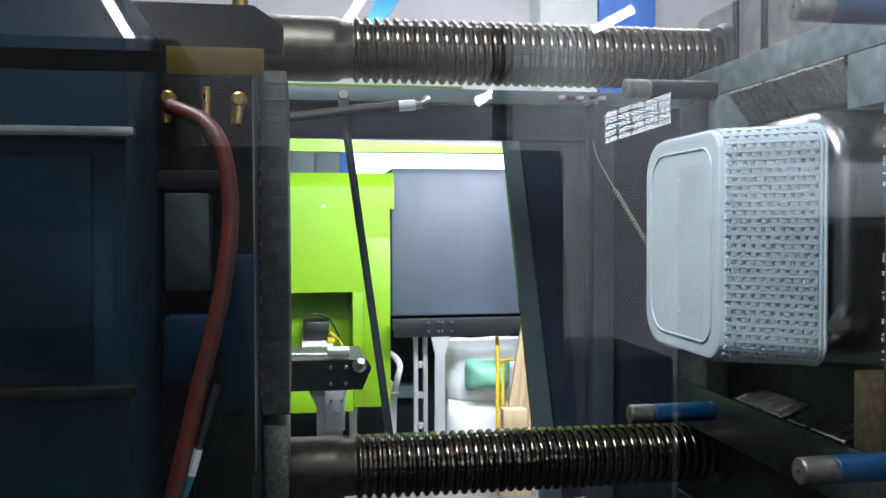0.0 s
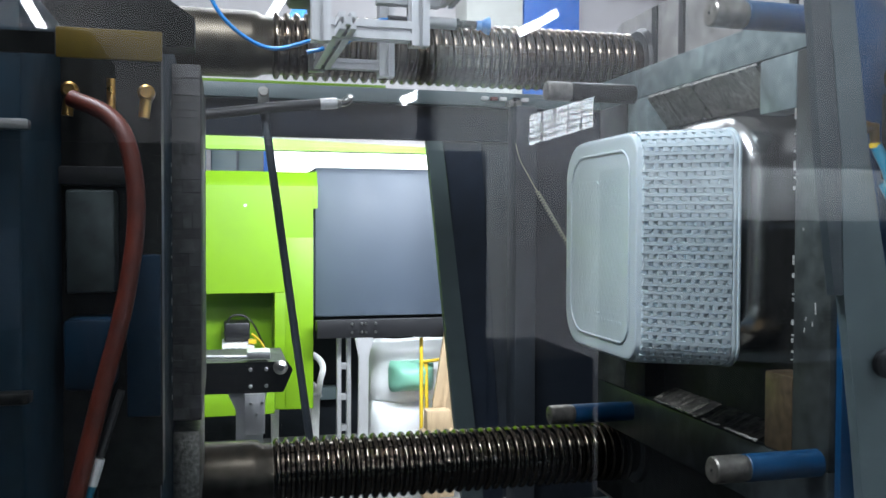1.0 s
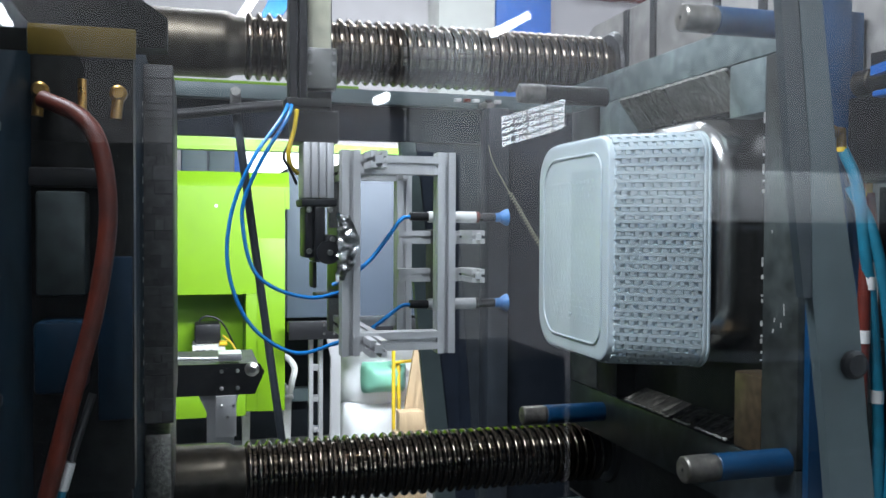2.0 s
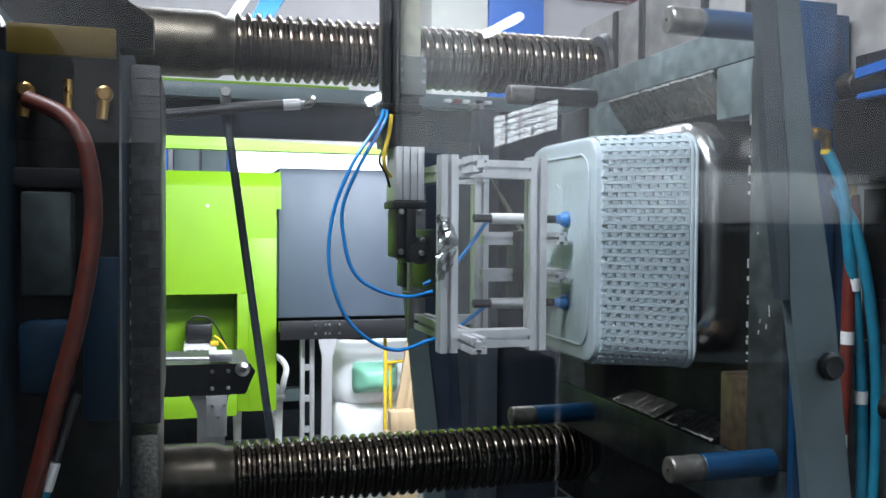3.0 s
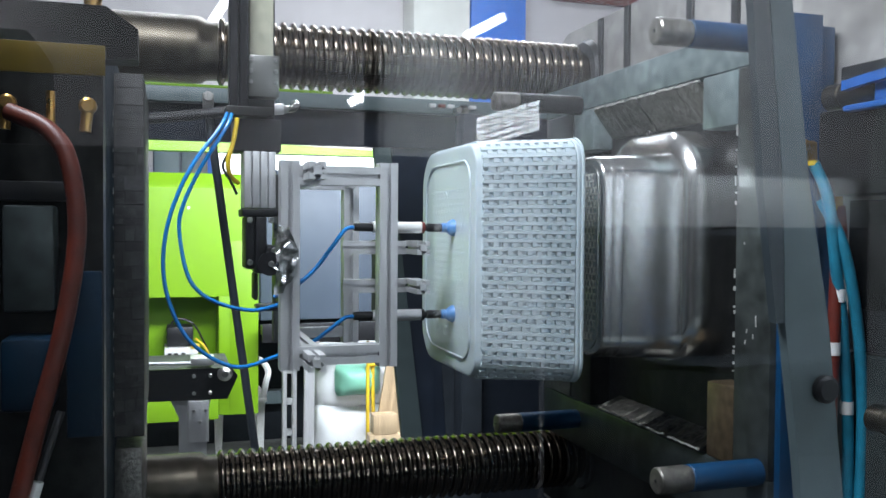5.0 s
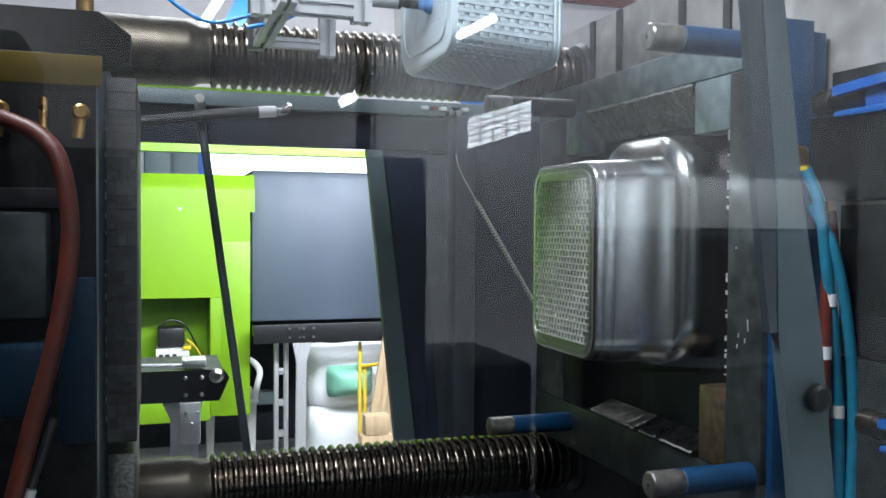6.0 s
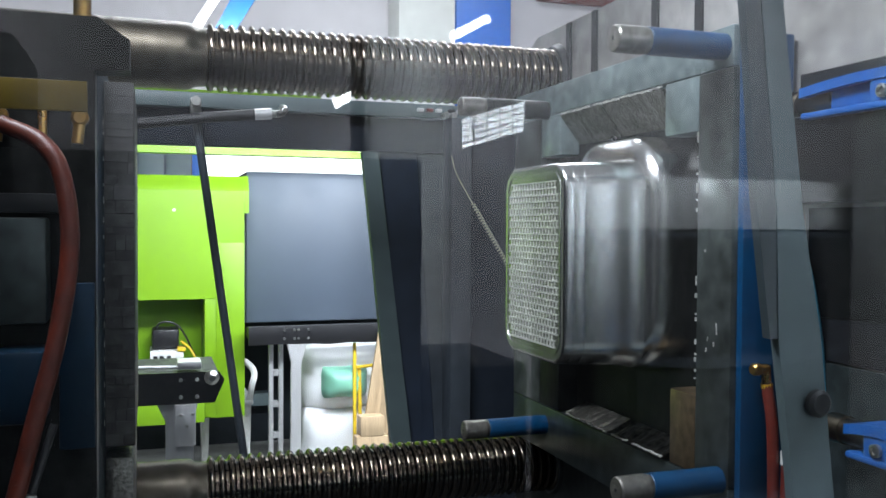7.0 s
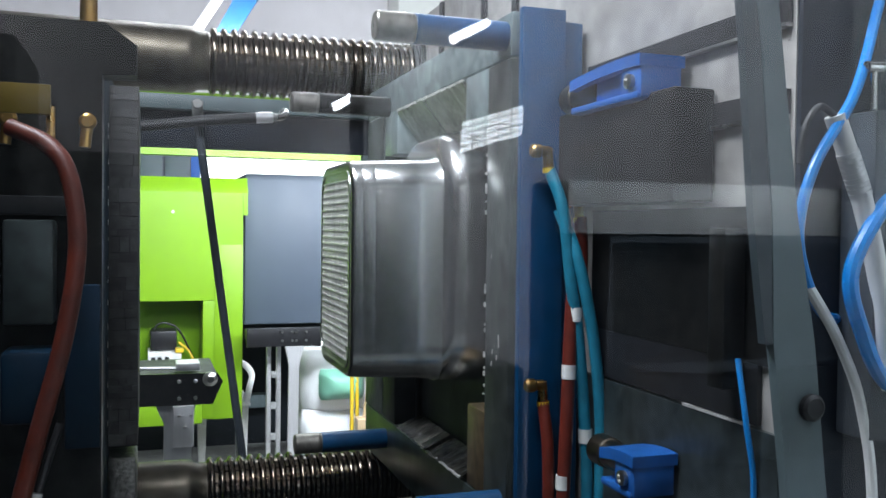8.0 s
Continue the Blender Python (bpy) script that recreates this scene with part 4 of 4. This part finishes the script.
    boxed("junction_box", (-0.262, -0.213, 0.62, 0.66, 1.29, 1.40), DARKTEAL, m, "dark slate junction box", 0.004)
    boxed("junction_box", (-0.262, -0.213, 0.60, 0.66, 1.19, 1.265), SHADEBLUE, m, "blue junction box with shade in its colour", 0.006)
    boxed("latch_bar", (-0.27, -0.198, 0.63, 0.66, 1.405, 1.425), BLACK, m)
    boxed("blue_panel", (-0.205, -0.169, 0.652, 0.6595, 1.15, 1.33), SHADEBLUE, m, "blue painted panel with shade in its colour")
    bm = B(); rod(bm, (-0.199, 0.95, 1.615), (-0.199, 0.95, 1.80), 0.012, 14)
    part("standpipe", bm, BRASS, m)
    bm = B(); lathe(bm, (-0.3, 1.0, 1.618), (0, 0, 1), ((0, 0.006), (0.03, 0.006), (0.034, 0.011), (0.05, 0.011), (0.06, 0.004)), 12)
    part("valve", bm, BRASS, m)
    p = thing("fixed_platen", (-0.7, 0.9, 0), "navy fixed platen of the press with steel ledges, shade in its colour", "press platen")
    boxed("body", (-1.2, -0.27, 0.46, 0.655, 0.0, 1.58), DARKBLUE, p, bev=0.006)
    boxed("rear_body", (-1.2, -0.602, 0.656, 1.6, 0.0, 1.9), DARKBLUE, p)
    boxed("ledge", (-1.2, -0.262, 0.445, 0.4595, 1.444, 1.453), STEEL, p, "bright steel ledge")
    boxed("ledge", (-1.2, -0.262, 0.44, 0.4595, 1.209, 1.219), DARKSTEEL, p, "dull steel ledge")
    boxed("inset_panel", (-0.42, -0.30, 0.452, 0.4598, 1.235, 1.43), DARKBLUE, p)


# ---------- near guard ----------
def near_guard():
    w = thing("window_2", (0.3, 0.0, 0), "clear guard window pane with reflections of the hall", "window", kind="structure")
    bm = B(); bx(bm, -1.3, 1.7, 0.0, 0.005, 0.55, 2.35)
    pane = part("pane", bm, GLASS, w)
    pane.visible_shadow = False
    for d in ((-1.4, 1.8, -0.02, 0.025, 0.48, 0.549), (-1.4, 1.8, -0.02, 0.025, 2.351, 2.42), (-1.4, -1.301, -0.02, 0.025, 0.55, 2.35), (1.701, 1.8, -0.02, 0.025, 0.55, 2.35)):
        boxed("window_frame", d, GUARD, w)
    boxed("guard_panel", (-1.4, 1.8, -0.02, 0.02, 0.0, 0.479), GUARD, w)
    g = thing("leaning_post", (0.45, 0.14, 0.0), "leaning grey-green guard post with a black bolt", "guard post")
    bm, bm2 = B(), B()
    prism(bm, [(0.2430, 1.75), (0.2610, 1.75), (0.2895, 1.5255), (0.3055, 1.408), (0.3227, 1.318), (0.3338, 1.2256), (0.499, 0.0), (0.43, 0.0), (0.2998, 1.228), (0.2875, 1.319), (0.2845, 1.408), (0.272, 1.524)], 1, 0.12, 0.128)
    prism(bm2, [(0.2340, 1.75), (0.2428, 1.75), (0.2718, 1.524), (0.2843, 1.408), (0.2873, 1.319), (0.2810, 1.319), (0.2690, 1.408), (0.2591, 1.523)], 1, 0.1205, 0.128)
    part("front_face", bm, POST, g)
    part("side_face", bm2, POSTSIDE, g, "post side face with shade in its darker paint")
    bm = B(); lathe(bm, (0.319, 0.1195, 1.274), (0, -1, 0), ((0, 0.0095), (0.004, 0.0095), (0.006, 0.007)), 20)
    part("bolt", bm, BLACK, g, "black bolt head")


# ---------- behind the camera, seen in the glass ----------
def behind():
    def lit_window(name, x0, x1, za, zb, rise, cols, y):
        w = thing(name, ((x0 + x1) / 2, -y, za), "brightly lit slatted factory window", "window", kind="structure")
        step = (x1 - x0) / cols
        for i in range(cols):
            a, b = x0 + i * step, x0 + (i + 0.82) * step
            sa, sb = rise * i / cols, rise * (i + 0.85) / cols
            h = (zb - za) / 5
            for k in range(5):
                bm = B()
                prism(bm, [(a, za + sa + k * h), (b, za + sb + k * h), (b, za + sb + (k + 0.72) * h), (a, za + sa + (k + 0.72) * h)], 1, -y, -y + 0.01)
                part("pane", bm, LIT, w)
    lit_window("window_3", 2.325, 2.90, 2.02, 2.28, 0.18, 5, 6.4)
    lit_window("window_4", 1.574, 1.935, 1.84, 2.03, 0.05, 5, 6.4)
    for x0, z0, x1, z1 in ((1.264, 2.335, 1.422, 2.422), (2.233, 2.932, 2.553, 3.109), (-1.56, 3.13, -1.236, 2.561)):
        t = thing("ceiling_tube_lamp", (x0, -6.4, z0), "slanting fluorescent tube lamp, switched on", "lamp", "tube lamps of the hall")
        bm = B(); rod(bm, (x0, -6.4, z0), (x1, -6.4, z1), 0.035, 12)
        part("tube", bm, TUBELIGHT, t)
        bm = B(); rod(bm, ((x0 + x1) / 2, -6.44, (z0 + z1) / 2), ((x0 + x1) / 2, -6.44, 5.4), 0.006, 8)
        part("hanger", bm, STEEL, t)
    s = thing("storage_rack", (2.6, -2.4, 0), "storage rack with a pale board over dark fronts", "rack")
    boxed("pale_board", (1.19, 4.4, -2.3, -2.2, 1.385, 1.56), WHITEP, s, "pale board", 0.004)
    boxed("dark_front", (1.19, 4.4, -2.5, -2.301, 0.0, 1.56), BACKDARK, s)
    boxed("pale_carton", (1.6, 3.4, -2.3, -2.2, 0.0, 0.56), GREYCOVER, s, "pale carton", 0.004)
    c = thing("woven_crate", (1.8, -2.1, 0.92), "dark grey woven plastic crate on the rack", "crate")
    bm = B()
    prism(bm, [(1.30, 1.377), (2.31, 1.377), (2.27, 0.95), (2.0, 0.925), (1.68, 0.916), (1.45, 0.935), (1.29, 0.98)], 1, -2.199, -2.12)
    part("front", bm, GUARDMID, c)
    for i in range(28):
        bm = B()
        bx(bm, 1.31 + (i % 2) * 0.01, 2.25, -2.119, -2.114, 0.97 + i * 0.0142, 0.974 + i * 0.0142)
        part("weave_row", bm, BACKDARK, c)
    boxed("slot", (1.36, 1.49, -2.1195, -2.112, 1.005, 1.03), BLACK, c, "dark grip slot", 0)
    boxed("leg", (1.4, 2.2, -2.199, -2.13, 0.601, 0.915), BACKDARK, c)
    q = thing("reflection_blocker", (-1.9, -2.7, 0), "added dark housing that keeps the pane's reflections dark", "machine")
    boxed("housing", (-5.0, 0.78, -3.2, -2.5, 0.0, 1.62), BACKDARK, q, bev=0.02)
    boxed("lower_housing", (0.781, 1.18, -3.1, -2.5, 0.0, 0.90), BACKDARK, q, bev=0.02)
    boxed("upper_housing", (-5.0, -0.5, -3.2, -2.6, 1.625, 1.98), BACKDARK, q, bev=0.02)
    boxed("control_panel", (-1.3, -0.7, -2.498, -2.46, 1.05, 1.35), GREYCOVER, q, "blue-grey control panel")
    v = thing("pale_reflector", (0.98, -3.5, 0), "added tall pale panel that brightens the core and the pane", "locker")
    boxed("body", (0.79, 1.17, -3.7, -3.4, 0.0, 2.3), WHITEP, v, bev=0.006)
    boxed("door", (0.81, 1.15, -3.399, -3.385, 0.1, 2.25), WHITEP, v, bev=0.004)
    k = thing("white_cabinet", (2.7, -2.05, 0), "tall white metal cabinet", "cabinet")
    boxed("body", (2.24, 3.3, -2.1, -1.9, 0.0, 2.6), WHITEP, k, bev=0.006)


def tag():
    t = thing("yellow_patch_plate", (-0.17, 0.2, 1.45), "added mustard yellow plate on an invented bracket inside the guard", "tag")
    boxed("plate", (-0.199, -0.1385, 0.20, 0.203, 1.4685, 1.4865), YELLOW, t, bev=0.0005)
    boxed("arm", (-0.72, -0.70, 0.2005, 0.459, 1.470, 1.483), DARKSTEEL, t, bev=0)
    boxed("bracket", (-0.699, -0.1995, 0.2005, 0.2025, 1.470, 1.483), DARKSTEEL, t, bev=0)
    return t


def backs():
    """The neighbouring machine and goods seen through the doorway."""
    n = thing("neighbour_machine", (0.2, 4.6, 0), "lime green and blue-grey injection moulding machine", "machine")
    g = LIME
    bm = B()
    prism(bm, [(4.15, 1.02), (4.15, 1.562), (4.19, 1.637), (4.45, 1.642), (4.45, 1.02)], 0, -1.5, 0.345)
    part("hood", bm, g, n, "lime green hood", 20)
    bm = B()
    prism(bm, [(4.147, 1.45), (4.147, 1.562), (4.19, 1.641), (4.45, 1.646), (4.45, 1.45)], 0, 0.3455, 0.368)
    part("side_flap", bm, g, n, sharp=20)
    boxed("pillar", (0.15, 0.345, 4.15, 4.45, 0.42, 1.019), g, n, "lime green pillar", 0.003)
    boxed("pillar_fold", (0.205, 0.345, 4.146, 4.1495, 0.42, 1.30), g, n, bev=0.001)
    boxed("recess_back", (-1.5, 0.149, 4.40, 4.45, 0.53, 1.019), g, n, "lime green recess")
    boxed("skirt", (-1.5, 0.149, 4.15, 4.45, 0.40, 0.525), g, n)
    boxed("grey_cover", (0.385, 2.6, 4.45, 5.2, 0.86, 1.68), GREYCOVER, n, "blue-grey sheet metal cover", 0.008)
    bm = B()
    prism(bm, [(0.36, 1.4), (0.384, 1.4), (0.43, 0.86), (0.36, 0.86)], 1, 4.47, 4.6)
    part("cover_edge", bm, GUARDMID, n)
    boxed("base", (-1.5, 2.6, 5.3, 5.6, 0.0, 0.86), BACKDARK, n)
    boxed("base_rail", (-1.5, 0.62, 5.2, 5.29, 0.25, 0.33), GUARD, n)
    boxed("foot", (-1.4, -1.2, 4.2, 4.4, 0.0, 0.399), BACKDARK, n)
    bm = B()
    prism(bm, [(-1.5, 1.742), (1.05, 1.742), (1.05, 1.772), (-1.5, 1.85)], 1, 4.12, 4.2)
    part("top_beam", bm, g, n, "lime green top beam")
    boxed("beam_post", (-1.45, -1.35, 4.2, 4.3, 1.60, 1.80), g, n)
    boxed("beam_post", (1.12, 1.2, 4.14, 4.2, 0.0, 1.76), GUARDMID, n)
    boxed("beam_end", (1.051, 1.2, 4.125, 4.139, 1.742, 1.77), g, n)
    boxed("printer", (-0.1, 0.03, 4.25, 4.5, 0.76, 0.86), BLACK, n, "black control unit", 0.01)
    boxed("printer_tray", (-0.11, 0.05, 4.2, 4.5, 0.70, 0.758), WHITEP, n, "white tray")
    for x in (-0.095, -0.065, -0.03):
        boxed("label_bar", (x, x + 0.02, 4.1975, 4.1998, 0.722, 0.735), BLACK, n, "dark printed bar", 0)
    bm = B(); tube(bm, [(0.04, 4.25, 0.80), (0.085, 4.22, 0.76), (0.12, 4.2, 0.69)], 0.006, 8)
    part("cable", bm, YELLOWTAPE, n, "yellow cable")
    bm = B(); bx(bm, 0.02, 0.06, 4.19, 4.25, 0.755, 0.775, 0.003)
    part("orange_tab", bm, YELLOWTAPE, n)
    bm = B(); tube(bm, [(-0.1, 4.3, 0.80), (-0.06, 4.3, 0.89), (0.03, 4.3, 0.87), (0.10, 4.3, 0.74), (0.13, 4.32, 0.66)], 0.005, 8)
    part("cable", bm, BLACK, n)
    bm = B(); lathe(bm, (0.005, 4.149, 1.463), (0, -1, 0), ((0, 0.008), (0.004, 0.008)), 12)
    part("indicator", bm, WHITEP, n, "small white indicator")
    # conveyor end close behind the guard
    c = thing("conveyor", (-0.1, 2.9, 0), "black belt conveyor end on an aluminium leg", "conveyor")
    bm = B()
    prism(bm, [(-1.0, 0.772), (0.105, 0.765), (0.14, 0.845), (0.12, 0.875), (-1.0, 0.885)], 1, 2.8, 2.815)
    part("side_plate", bm, BLACK, c)
    boxed("belt", (-1.0, 0.12, 2.816, 3.2, 0.80, 0.87), RUBBER, c)
    bm = B(); lathe(bm, (0.095, 2.799, 0.855), (0, -1, 0), ((0, 0.026), (0.006, 0.026), (0.012, 0.018), (0.02, 0.012)), 20)
    part("bearing", bm, STEEL, c)
    bolts([(x, 2.799, z) for x in (-0.01, 0.045) for z in (0.79, 0.85)], (0, -1, 0), 0.007, c)
    bm = B(); rod(bm, (-0.5, 2.83, 0.905), (0.03, 2.81, 0.893), 0.006, 8)
    part("guide_rod", bm, ALU, c, "pale guide rod")
    boxed("sensor_box", (-0.02, 0.06, 2.80, 2.9, 0.886, 0.912), ALU, c)
    bm = B()
    prism(bm, [(-0.09, 0.764), (0.05, 0.764), (0.035, 0.70), (0.03, 0.0), (-0.06, 0.0), (-0.06, 0.70)], 1, 2.83, 2.86)
    part("leg", bm, ALU, c)
    bm = B(); bx(bm, -0.03, 0.04, 2.79, 2.83, 0.62, 0.764, 0.002)
    part("leg_bracket", bm, ALU, c)
    bolts([(-0.01, 2.789, 0.73), (0.03, 2.789, 0.73), (0.01, 2.789, 0.69)], (0, -1, 0), 0.006, c)
    # second conveyor
    d = thing("conveyor", (0.8, 4.1, 0), "dark belt conveyor on white legs", "conveyor")
    boxed("side_plate", (0.35, 1.6, 4.0, 4.02, 0.797, 0.89), BLACK, d, bev=0.003)
    bolts([(x, 3.999, z) for x in (0.525, 0.575, 0.595, 0.645) for z in (0.825, 0.868)], (0, -1, 0), 0.007, d)
    bm = B()
    prism(bm, [(0.54, 0.796), (0.635, 0.796), (0.61, 0.70), (0.605, 0.0), (0.555, 0.0), (0.56, 0.70)], 1, 4.0, 4.03)
    part("leg", bm, ALU, d)
    boxed("belt", (0.35, 1.6, 4.021, 4.10, 0.83, 0.88), RUBBER, d)
    s = thing("step_ladder", (0.48, 4.2, 0), "pale grey folded step ladder", "ladder")
    for x in (0.465, 0.515):
        boxed("rail", (x, x + 0.022, 4.12, 4.16, 0.0, 0.79), ALU, s)
    for z in (0.12, 0.3, 0.46, 0.62):
        boxed("tread", (0.488, 0.514, 4.12, 4.16, z, z + 0.03), ALU, s)
    # chair
    ch = thing("plastic_chair", (0.29, 4.7, 0), "white moulded plastic garden chair", "chair")
    for x, y in ((0.172, 4.52), (0.395, 4.52), (0.185, 4.85), (0.40, 4.85)):
        bm = B()
        prism(bm, [(x - 0.024, 0.40), (x + 0.024, 0.40), (x + 0.014, 0.0), (x - 0.014, 0.0)], 1, y, y + 0.03)
        part("leg", bm, WHITEP, ch)
    boxed("seat", (0.15, 0.43, 4.50, 4.90, 0.402, 0.425), WHITEP, ch, bev=0.008)
    bm = B(); tube(bm, [(0.405, 4.53, 0.40), (0.425, 4.54, 0.5), (0.44, 4.56, 0.565), (0.415, 4.62, 0.61), (0.37, 4.75, 0.625), (0.36, 4.9, 0.63)], 0.018, 10)
    part("armrest", bm, WHITEP, ch)
    # sacks
    rng = random.Random(11)
    def sack(x0, x1, y, z0, z1, m, label):
        bm = B()
        bmesh.ops.create_cube(bm, size=1.0)
        bmesh.ops.subdivide_edges(bm, edges=bm.edges, cuts=6, use_grid_fill=True)
        for v in bm.verts:
            r = max(abs(v.co.x), abs(v.co.z)) * 2
            v.co.y *= 1.0 - 0.55 * r ** 3
            v.co.x *= 1 - 0.10 * (abs(v.co.z) * 2) ** 4
            v.co += Vector((rng.uniform(-1, 1), rng.uniform(-1, 1), rng.uniform(-1, 1))) * 0.022
            v.co = Vector((x0 + (v.co.x + 0.5) * (x1 - x0), y + v.co.y * 0.3, z0 + (v.co.z + 0.5) * (z1 - z0)))
        solo("sack", bm, m, label, "sack", ((x0 + x1) / 2, y, z0), "sacks by the conveyor", sharp=80)
    sack(0.65, 1.13, 4.28, 0.0, 0.42, SACK, "full white plastic sack on the floor")
    sack(0.65, 1.15, 4.30, 0.40, 0.74, SACK, "full white plastic sack on another sack")
    sack(1.1, 1.6, 4.5, 0.0, 0.66, SACK, "full white plastic sack on the floor")
    sack(0.74, 0.98, 4.20, 0.49, 0.65, GREENSACK, "green printed sack top")
    for (x0, z0, x1, z1, m, label) in ((0.88, 0.0, 0.90, 0.78, YELLOWTAPE, "yellow broom handle leaning"), (0.915, 0.0, 0.925, 0.66, YELLOWTAPE, "yellow mop handle leaning")):
        bm = B(); rod(bm, (x0, 3.98, z0), (x1, 4.08, z1), 0.010, 10)
        solo("broom_handle", bm, m, label, "broom", (x0, 4.1, z0), "broom handles")
    bm = B(); rod(bm, (0.905, 4.06, 0.655), (1.02, 4.09, 0.66), 0.009, 10)
    solo("mop_bar", bm, YELLOWTAPE, "short yellow plastic bar on the sacks", "bar", (0.9, 4.3, 0.65))
    for i, (xa, xb) in enumerate(((0.86, 1.00), (0.90, 1.04), (0.95, 1.075), (0.99, 1.10), (1.03, 1.16))):
        bm = B()
        prism(bm, [(xa, 0.0), (xa + 0.035, 0.0), (xb + 0.035, 0.86 - 0.03 * i), (xb, 0.86 - 0.03 * i)], 1, 3.95 + 0.03 * i, 3.972 + 0.03 * i)
        solo("plank", bm, WOOD, "raw pine plank leaning by the conveyor", "plank", (xa, 3.95, 0), "leaning planks")
    bm = B(); bx(bm, 0.88, 1.0, 3.85, 3.93, 0.34, 0.44, 0.004)
    bx(bm, 0.86, 1.02, 3.85, 3.93, 0.0, 0.339, 0.004)
    solo("timber_block", bm, WOOD, "raw pine block standing on the floor", "timber", (0.95, 3.9, 0))
    # goods along the far wall
    cb = thing("blue_cabinet", (-0.35, 7.0, 0), "tall blue steel cabinet by the hall wall", "cabinet")
    boxed("body", (-0.62, -0.24, 6.9, 7.3, 0.0, 2.02), BLUECOL, cb, bev=0.01)
    boxed("door", (-0.60, -0.26, 6.885, 6.899, 0.1, 1.98), BLUECOL, cb, bev=0.004)
    cg = thing("steel_locker", (0.05, 7.0, 0), "grey steel locker by the hall wall", "locker")
    boxed("body", (-0.2, 0.22, 6.95, 7.3, 0.0, 2.06), GUARDMID, cg, bev=0.01)
    for x in (-0.19, 0.02):
        boxed("door", (x, x + 0.19, 6.935, 6.949, 0.1, 2.02), GUARD, cg, bev=0.004)
    # overhead pieces
    bm = B(); rod(bm, (0.03, 3.0, 2.08), (0.20, 3.0, 2.36), 0.018, 12)
    solo("white_pipe", bm, WHITEP, "white slanting pipe overhead", "pipe", (0.1, 3.0, 2.2))
    bm = B()
    prism(bm, [(0.10, 2.08), (0.17, 2.08), (0.34, 2.36), (0.24, 2.36)], 1, 3.05, 3.12)
    solo("blue_beam", bm, BLUE, "blue painted slanting steel beam overhead", "beam", (0.2, 3.08, 2.2))


hall()
far_guard()
door_stay()
spring_cable()
tie_bar(1.40, 1.7175, 0.75, "grooved steel tie bar along the press")
tie_bar(1.40, 0.8705, 0.745, "grooved steel tie bar along the press")
platen_thing = moving_platen()
mould_thing = moving_mould()
basket_thing = basket()
robot_thing, rods_of_robot = robot()
fixed_mould()
near_guard()
yellow_patch_thing = tag()
behind()
backs()


# ---------- what moves ----------
def motions():
    def shifted(ob, d):
        b = ob["base"]
        return pose(b[0] + d[0], b[1], b[2] + d[1])
    close = ((0, 0), (6.4, 0), (6.6, -0.004), (6.8, -0.016), (7.0, -0.046), (7.3, -0.119), (7.5, -0.179), (7.75, -0.270), (8.0, -0.372))
    for ob in (platen_thing, mould_thing):
        walk(ob, [(t, shifted(ob, (d, 0))) for t, d in close])
    arm = ((0, -0.006, 0.95), (0.5, -0.006, 0.95), (0.8, -0.006, 0.68), (0.9, -0.006, 0.54), (1.0, -0.006, 0.415), (1.1, -0.004, 0.28), (1.2, -0.001, 0.165), (1.3, 0, 0.095), (1.4, 0, 0.049), (1.5, 0, 0.02), (1.7, 0.005, 0.005),
           (1.9, 0.04, 0.001), (2.2, 0.13, 0), (2.5, 0.205, 0), (2.75, 0.223, 0), (3.4, 0.223, 0), (3.5, 0.221, 0), (3.7, 0.203, 0), (4.0, 0.163, 0), (4.5, 0.093, 0), (4.7, 0.066, 0), (5.0, 0.022, 0),
           (5.2, 0.001, 0.01), (5.4, -0.002, 0.07), (5.6, -0.003, 0.168), (5.8, -0.003, 0.30), (5.9, -0.004, 0.377), (6.0, -0.006, 0.470), (6.2, -0.006, 0.64), (6.5, -0.006, 0.85), (7.0, -0.006, 0.95), (8.0, -0.006, 0.95))
    slide = ((0, 0.002, -0.009), (1.5, 0.001, -0.004), (4.0, 0, 0), (6.0, 0.002, 0.002), (6.5, -0.002, -0.002), (7.0, -0.009, -0.008), (7.5, -0.018, -0.008), (8.0, -0.038, -0.007))
    walk(yellow_patch_thing, [(t, shifted(yellow_patch_thing, (dx, dz))) for t, dx, dz in slide])
    walk(robot_thing, [(t, shifted(robot_thing, (dx, dz))) for t, dx, dz in arm])
    press = ((0, 0), (1.9, 0), (2.45, -0.006), (2.75, -0.036), (3.45, -0.036), (3.7, -0.02), (3.9, -0.003), (4.1, 0), (8.0, 0))
    for c in rods_of_robot:
        walk(c, [(t, pose(d, 0, 0)) for t, d in press])
    out = ((0, 0, 0), (3.5, 0, 0), (3.7, -0.005, 0), (3.85, -0.014, 0), (4.0, -0.027, 0), (4.25, -0.058, 0), (4.5, -0.096, 0), (4.7, -0.123, 0), (5.0, -0.167, 0),
           (5.2, -0.188, 0.01), (5.4, -0.191, 0.07), (5.6, -0.192, 0.168), (5.8, -0.192, 0.30), (5.9, -0.193, 0.377), (6.0, -0.195, 0.470), (6.2, -0.195, 0.64), (6.5, -0.195, 0.85), (7.0, -0.195, 0.95), (8.0, -0.195, 0.95))
    walk(basket_thing, [(t, shifted(basket_thing, (dx, dz))) for t, dx, dz in out])


motions()
